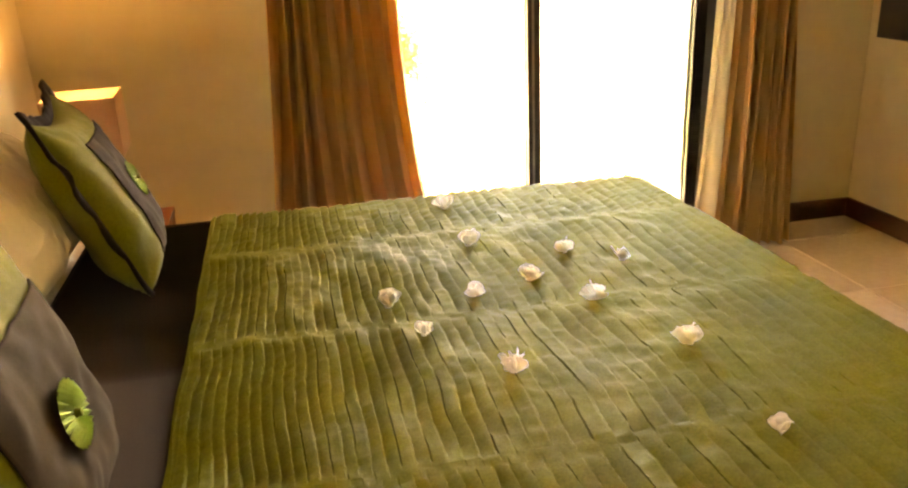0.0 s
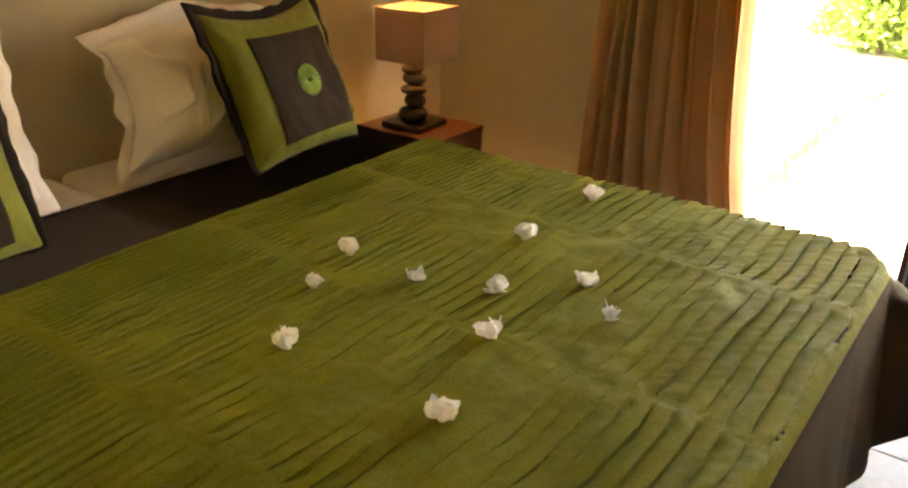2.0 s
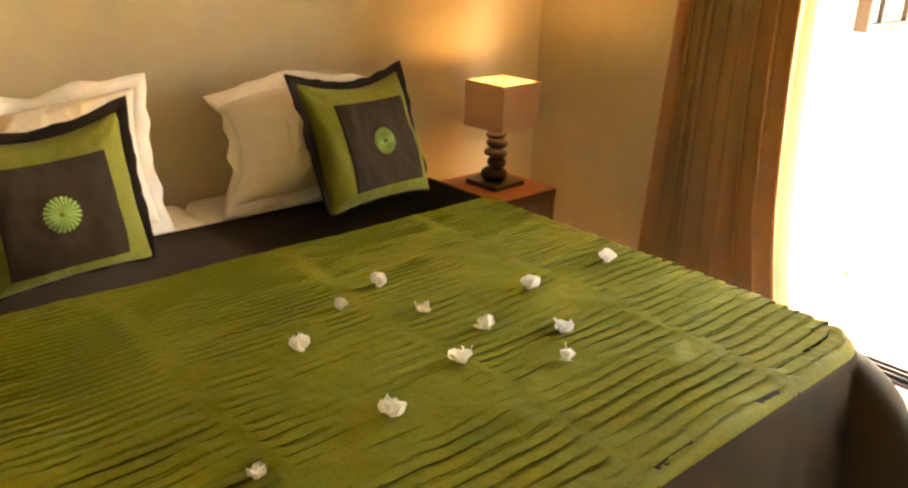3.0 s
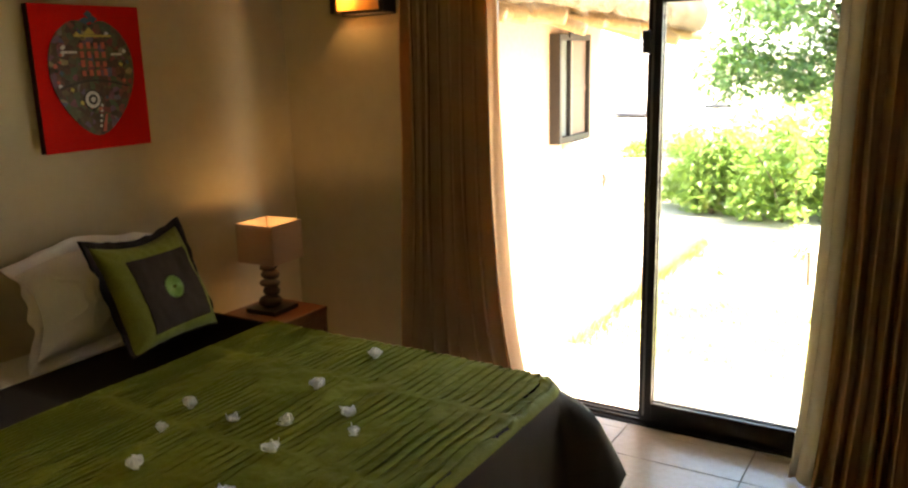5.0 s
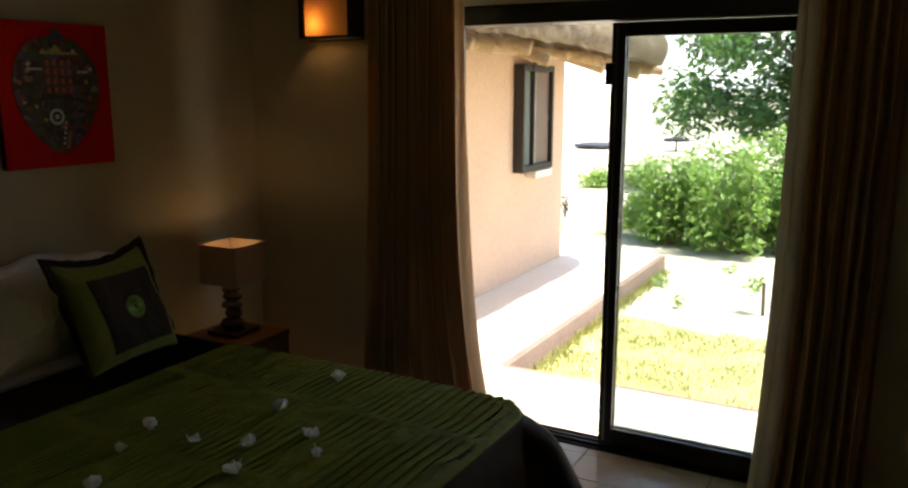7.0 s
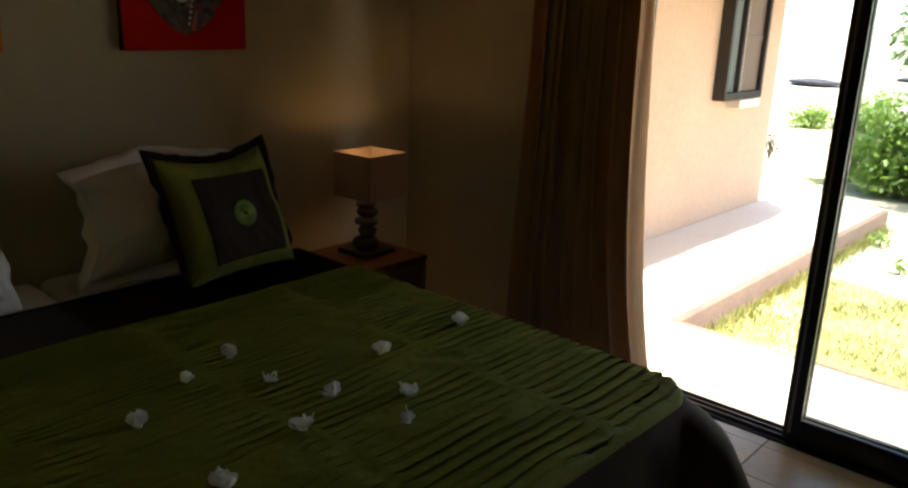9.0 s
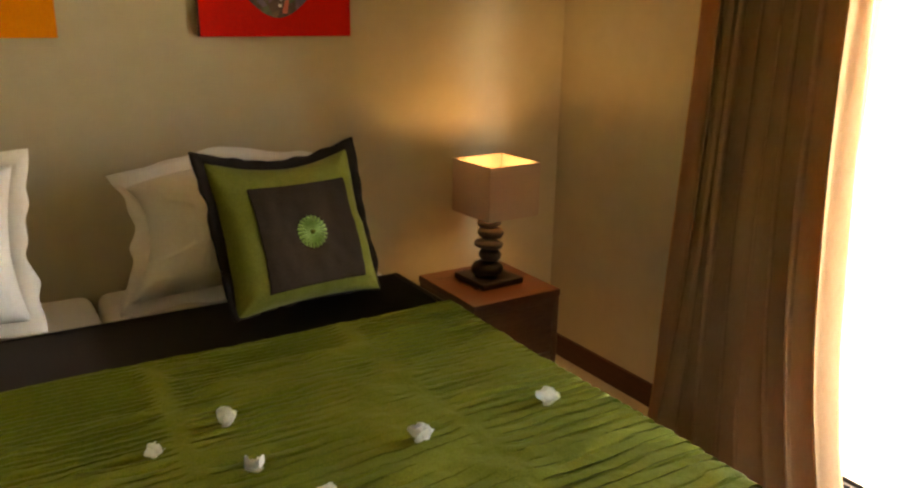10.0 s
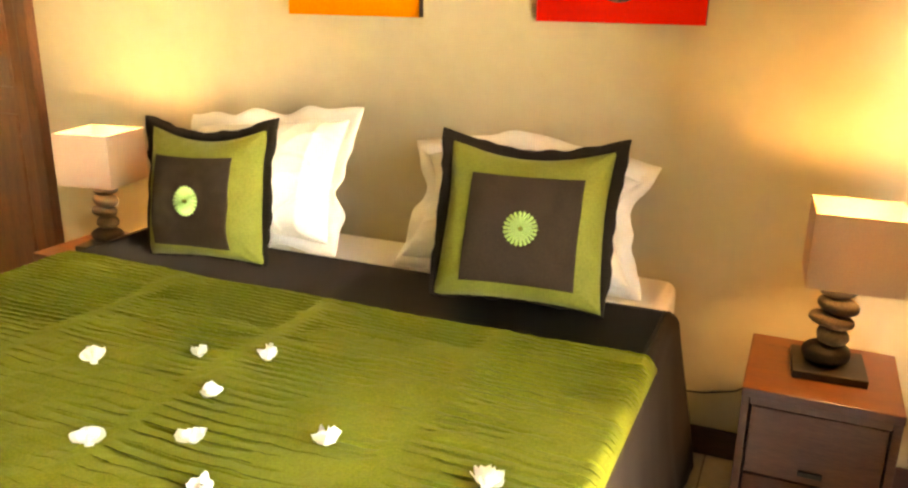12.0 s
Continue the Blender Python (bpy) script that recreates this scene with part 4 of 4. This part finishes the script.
def thatch_loop(u, a):
    """Closed section of the thatch: underside out to the eave and back over the top."""
    if a < 0.4:
        p = thatch_under(u, a / 0.4)
    elif a < 0.6:
        k = (a - 0.4) / 0.2
        p = thatch_under(u, 1.0) + Vector((0, -0.05 * math.sin(math.pi * k), 0.28 * k))
    else:
        p = thatch_under(u, 1 - (a - 0.6) / 0.4, 0.28 + 0.3 * (a - 0.6))
    return p + Vector((noise.noise(p * 7), noise.noise(p * 8 + Vector((3, 0, 0))), noise.noise(p * 9))) * 0.03


bm = grid(110, 36, thatch_loop)
for i in (0, 109):
    bm.verts.ensure_lookup_table()
    ring = [bm.verts[i * 36 + j] for j in range(36)]
    bm.faces.new(ring)
part("thatch", bm, THATCH, roof, "", True)
rnd = random.Random(5)
bm = bmesh.new()
for k in range(3800):
    u, a = rnd.random(), rnd.uniform(0.34, 0.66)
    if rnd.random() < 0.3:
        u, a = rnd.uniform(0.97, 1.0), rnd.uniform(0.05, 0.9)
    p = thatch_loop(u, a)
    d = Vector((rnd.uniform(-0.2, 0.2) + (0.5 if u > 0.96 else 0), -rnd.uniform(0.1, 0.8), -rnd.uniform(0.3, 1))).normalized() * rnd.uniform(0.03, 0.10)
    s = Vector((rnd.uniform(0.002, 0.005), 0, 0))
    bm.faces.new((bm.verts.new(p - s), bm.verts.new(p + s), bm.verts.new(p + d)))
tagged(part("straw_ends", bm, THATCH, roof), kind="stuff")
for k in range(11):
    x = 0.2 + k * 0.45 + rnd.uniform(-0.08, 0.08)
    d = -0.12 * ((x + 0.2) / 5.05) ** 2
    rr = rnd.uniform(0.045, 0.07)
    part("rafter", tube([(x, 0.2, 0.35 + d), (x + 0.05, -0.4, 0.16 + d + rnd.uniform(-0.02, 0.02)), (x + rnd.uniform(0.0, 0.3), -rnd.uniform(0.85, 1.05), rnd.uniform(-0.05, 0.03) + d)], [rr, rr * 0.95, rr * 0.8], 10), POLE, roof, "", True)
for y, z, r_ in ((-0.05, 0.28, 0.055), (-0.42, 0.19, 0.04), (-0.80, 0.05, 0.04)):
    part("batten", tube([(0.6 * i, y + rnd.uniform(-0.02, 0.02), z - 0.12 * (0.6 * i / 5.05) ** 2 + rnd.uniform(-0.02, 0.02)) for i in range(9)], r_, 10), POLE, roof, "", True)


# leaves
def leaf_cloud(centre_points, count, size, rnd, radius):
    bm = bmesh.new()
    for k in range(count):
        c = rnd.choice(centre_points)
        d = Vector((rnd.gauss(0, 1), rnd.gauss(0, 1), rnd.gauss(0, 1)))
        d = d.normalized() * radius * rnd.random() ** 0.45
        p = Vector(c) + Vector((d.x, d.y, d.z * 0.7))
        s = size * rnd.uniform(0.6, 1.3)
        m = Euler((rnd.uniform(-0.9, 0.9), rnd.uniform(-0.9, 0.9), rnd.uniform(0, math.tau))).to_matrix()
        pts = [Vector((-s, 0, 0)), Vector((-0.2 * s, -0.42 * s, 0.1 * s)), Vector((s, 0, -0.12 * s)), Vector((-0.2 * s, 0.42 * s, 0.1 * s))]
        bm.faces.new([bm.verts.new(p + m @ q) for q in pts])
    return bm


def bush(x, y, wide, tall, seed, leaves=5600):
    rnd = random.Random(seed)
    b = empty("bush", (x, y, G), "bright green leafy garden bush on sandy soil", "bush", "garden bushes")
    tips = []
    for k in range(12):
        a, r = rnd.uniform(0, math.tau), rnd.uniform(0.1, 1.0)
        t = Vector((wide * 0.42 * r * math.cos(a), wide * 0.55 * r * math.sin(a), tall * rnd.uniform(0.30, 0.92) * (1 - 0.25 * r * r)))
        part("branch", tube([(0.3 * t.x, 0.3 * t.y, 0), tuple(t * 0.55 + Vector((rnd.uniform(-0.05, 0.05), 0, 0))), tuple(t)], [0.018, 0.012, 0.005], 6), BARK, b)
        tips += [t, t * 0.75 + Vector((0, 0, -0.05)), Vector((t.x, t.y, t.z * 0.5)), Vector((t.x * 1.05, t.y * 1.05, 0.2))]
    part("foliage", leaf_cloud(tips, leaves, 0.052, rnd, 0.27), LEAF, b)
    return b


for i, (x, y, wd, tl) in enumerate(((9.0, -0.60, 1.4, 1.25), (8.9, -1.75, 1.5, 1.5), (9.2, -2.35, 1.0, 1.3), (10.2, -1.1, 1.7, 1.5), (10.1, -2.0, 1.4, 1.5))):
    bush(x, y, wd, tl, 70 + i)
bush(14.5, 2.25, 0.9, 0.42, 90, 900)
bush(14.9, 1.30, 1.0, 0.45, 91, 900)

tree = empty("tree", (15.6, -1.9, G), "large dark green leafy tree beyond the bushes", "tree")
rnd = random.Random(11)
part("trunk", tube([(0, 0, 0), (0.1, 0.05, 1.2), (0, 0.1, 2.4), (0.1, 0.2, 3.6)], [0.24, 0.19, 0.15, 0.09], 12), BARK, tree, "", True)
tips = []
for k in range(58):
    a, r = rnd.uniform(0, math.tau), rnd.uniform(0.3, 1.0)
    t = Vector((2.3 * r * math.cos(a), 2.5 * r * math.sin(a), rnd.uniform(1.25, 5.0)))
    if t.z > 4.3:
        t.x *= 0.7
        t.y *= 0.7
    if k < 14:
        part("limb", tube([(0, 0.05, 1.5 + 0.08 * k), tuple(t * 0.5 + Vector((0, 0, 0.9))), tuple(t)], [0.07, 0.045, 0.015], 7), BARK, tree)
    tips.append(t)
part("crown", leaf_cloud(tips, 30000, 0.095, rnd, 0.78), TREELEAF, tree)

# far parasols and a dry shrub at the end of the walkway
for x, y, z, r in ((25, 5.75, -0.13, 0.80), (25, 3.10, 0.12, 0.42)):
    um = empty("parasol", (x, y, G), "dark round flat parasol far off in the garden", "parasol", "garden parasols")
    part("pole", tube([(0, 0, 0), (0, 0, z - G)], 0.03, 8), SHUTTER, um)
    part("canopy", tube([(0, 0, z - G - 0.07), (0, 0, z - G), (0, 0, z - G + 0.06)], [r, r * 0.97, 0.35 * r], 24), SHUTTER, um)
shrub = empty("dry_shrub", (10.47, 1.33, G), "small dry brown shrub beyond the end of the walkway", "shrub")
rnd = random.Random(8)
for k in range(9):
    part("branch", tube([(0, 0, 0), (rnd.uniform(-0.05, 0.05), rnd.uniform(-0.06, 0.06), 0.2), (rnd.uniform(-0.1, 0.1), rnd.uniform(-0.12, 0.12), rnd.uniform(0.28, 0.42))], [0.012, 0.008, 0.003], 6), BARK, shrub)
part("leaves", leaf_cloud([Vector((0, 0.03, 0.28)), Vector((0, -0.05, 0.15))], 90, 0.03, rnd, 0.12), BARK, shrub)
structure(part("lawn", grid(30, 20, lambda u, v: Vector((8.9 + 1.5 * u, 0.15 + 1.3 * v, G + 0.006 + 0.015 * abs(noise.noise(Vector((u * 9, v * 12, 4))))))), LAWN), "patch of yellow lawn", "lawn")

stake = empty("stake", (6.0, -2.29, G), "short wooden stake with a seedling tied to it", "stake")
part("post", tube([(0, 0, 0), (0.01, 0.01, 0.30)], 0.016, 8), BARK, stake)
part("leaves", leaf_cloud([Vector((0.03, 0.1, 0.22)), Vector((0, 0.08, 0.3))], 60, 0.035, random.Random(3), 0.1), LEAF, stake)
for i, (x, y) in enumerate(((6.65, -1.2), (7.6, -1.7), (5.9, -1.55), (7.2, -2.6))):
    sd_ = empty("seedling", (x, y, G), "small yellowish green seedling in sandy soil", "seedling", "seedlings")
    part("stem", tube([(0, 0, 0), (0.01, 0, 0.07)], 0.006, 6), BARK, sd_)
    part("leaves", leaf_cloud([Vector((0, 0, 0.06))], 50 if i == 0 else 22, 0.035, random.Random(30 + i), 0.11), LEAF, sd_)

lawn = structure(part("lawn", grid(60, 90, lambda u, v: Vector((3.27 + 1.95 * u + 0.10 * u * math.sin(v * 19 + 1) - 0.16 * (v - 0.5) * u, -1.04 - 5.0 * v, G + 0.006 + 0.02 * abs(noise.noise(Vector((u * 9, v * 20, 0))))))), LAWN), "patchy yellow-green lawn", "lawn")
rnd = random.Random(21)
bm = bmesh.new()
for k in range(16000):
    x, y = 3.28 + rnd.random() * 1.95, -1.05 - rnd.random() ** 1.3 * 3.4
    if noise.noise(Vector((x * 2.4, y * 2.4, 0))) < -0.1 and rnd.random() < 0.75:
        continue
    h, a = rnd.uniform(0.015, 0.045), rnd.uniform(0, math.tau)
    s = Vector((math.cos(a), math.sin(a), 0)) * 0.004
    p = Vector((x, y, G + 0.008))
    bm.faces.new((bm.verts.new(p - s), bm.verts.new(p + s), bm.verts.new(p + Vector((rnd.uniform(-0.02, 0.02), rnd.uniform(-0.02, 0.02), h)))))
for k in range(1500):
    x, y = 3.3 + rnd.random() * 4.0, -1.04 - abs(rnd.gauss(0, 0.05))
    h, a = rnd.uniform(0.03, 0.10), rnd.uniform(0, math.tau)
    s = Vector((math.cos(a), math.sin(a), 0)) * 0.007
    p = Vector((x, y, G))
    bm.faces.new((bm.verts.new(p - s), bm.verts.new(p + s), bm.verts.new(p + Vector((rnd.uniform(-0.03, 0.03), rnd.uniform(-0.05, 0.02), h)))))
tagged(part("grass", bm, BLADE), "short yellow-green grass blades", "grass", "", "stuff")


# ---- floor and terrace tiles, last ----
tile_mesh = {}


def tile(x0, x1, y0, y1, top, parent, material=TILE):
    key = (round(x1 - x0, 3), round(y1 - y0, 3), material.name)
    if key not in tile_mesh:
        w, d = key[0] / 2, key[1] / 2
        me = bpy.data.meshes.new("tile")
        bm = box(-w, w, -d, d, -0.008, 0, 0.0015, segments=1)
        bm.to_mesh(me)
        bm.free()
        me.materials.append(material)
        tile_mesh[key] = me
    ob = new("tile", tile_mesh[key])
    ob.location = ((x0 + x1) / 2, (y0 + y1) / 2, top)
    ob.parent = parent
    return ob


def tiling(x_lo, x_hi, y_lo, y_hi, x_at, y_at, top, parent, step=0.6, joint=0.005):
    i0, i1 = math.floor((x_lo - x_at) / step), math.ceil((x_hi - x_at) / step)
    j0, j1 = math.floor((y_lo - y_at) / step), math.ceil((y_hi - y_at) / step)
    for i in range(i0, i1):
        for j in range(j0, j1):
            a, b = max(x_lo, x_at + i * step + joint / 2), min(x_hi, x_at + (i + 1) * step - joint / 2)
            c, d = max(y_lo, y_at + j * step + joint / 2), min(y_hi, y_at + (j + 1) * step - joint / 2)
            if b - a > 0.02 and d - c > 0.02:
                tile(a, b, c, d, top, parent)


tiling(L + 0.001, W - 0.001, S + 0.001, -0.001, 1.15, -2.62, 0.0, floor)
tiling(W + 0.002, W + 0.067, DOOR_Y0 + 0.062, DOOR_Y1 - 0.062, 1.15, -2.62, 0.0, floor)
tiling(W + T + 0.001, 3.199, -4.9, -0.971, 2.6, -2.58, TZ, terrace)
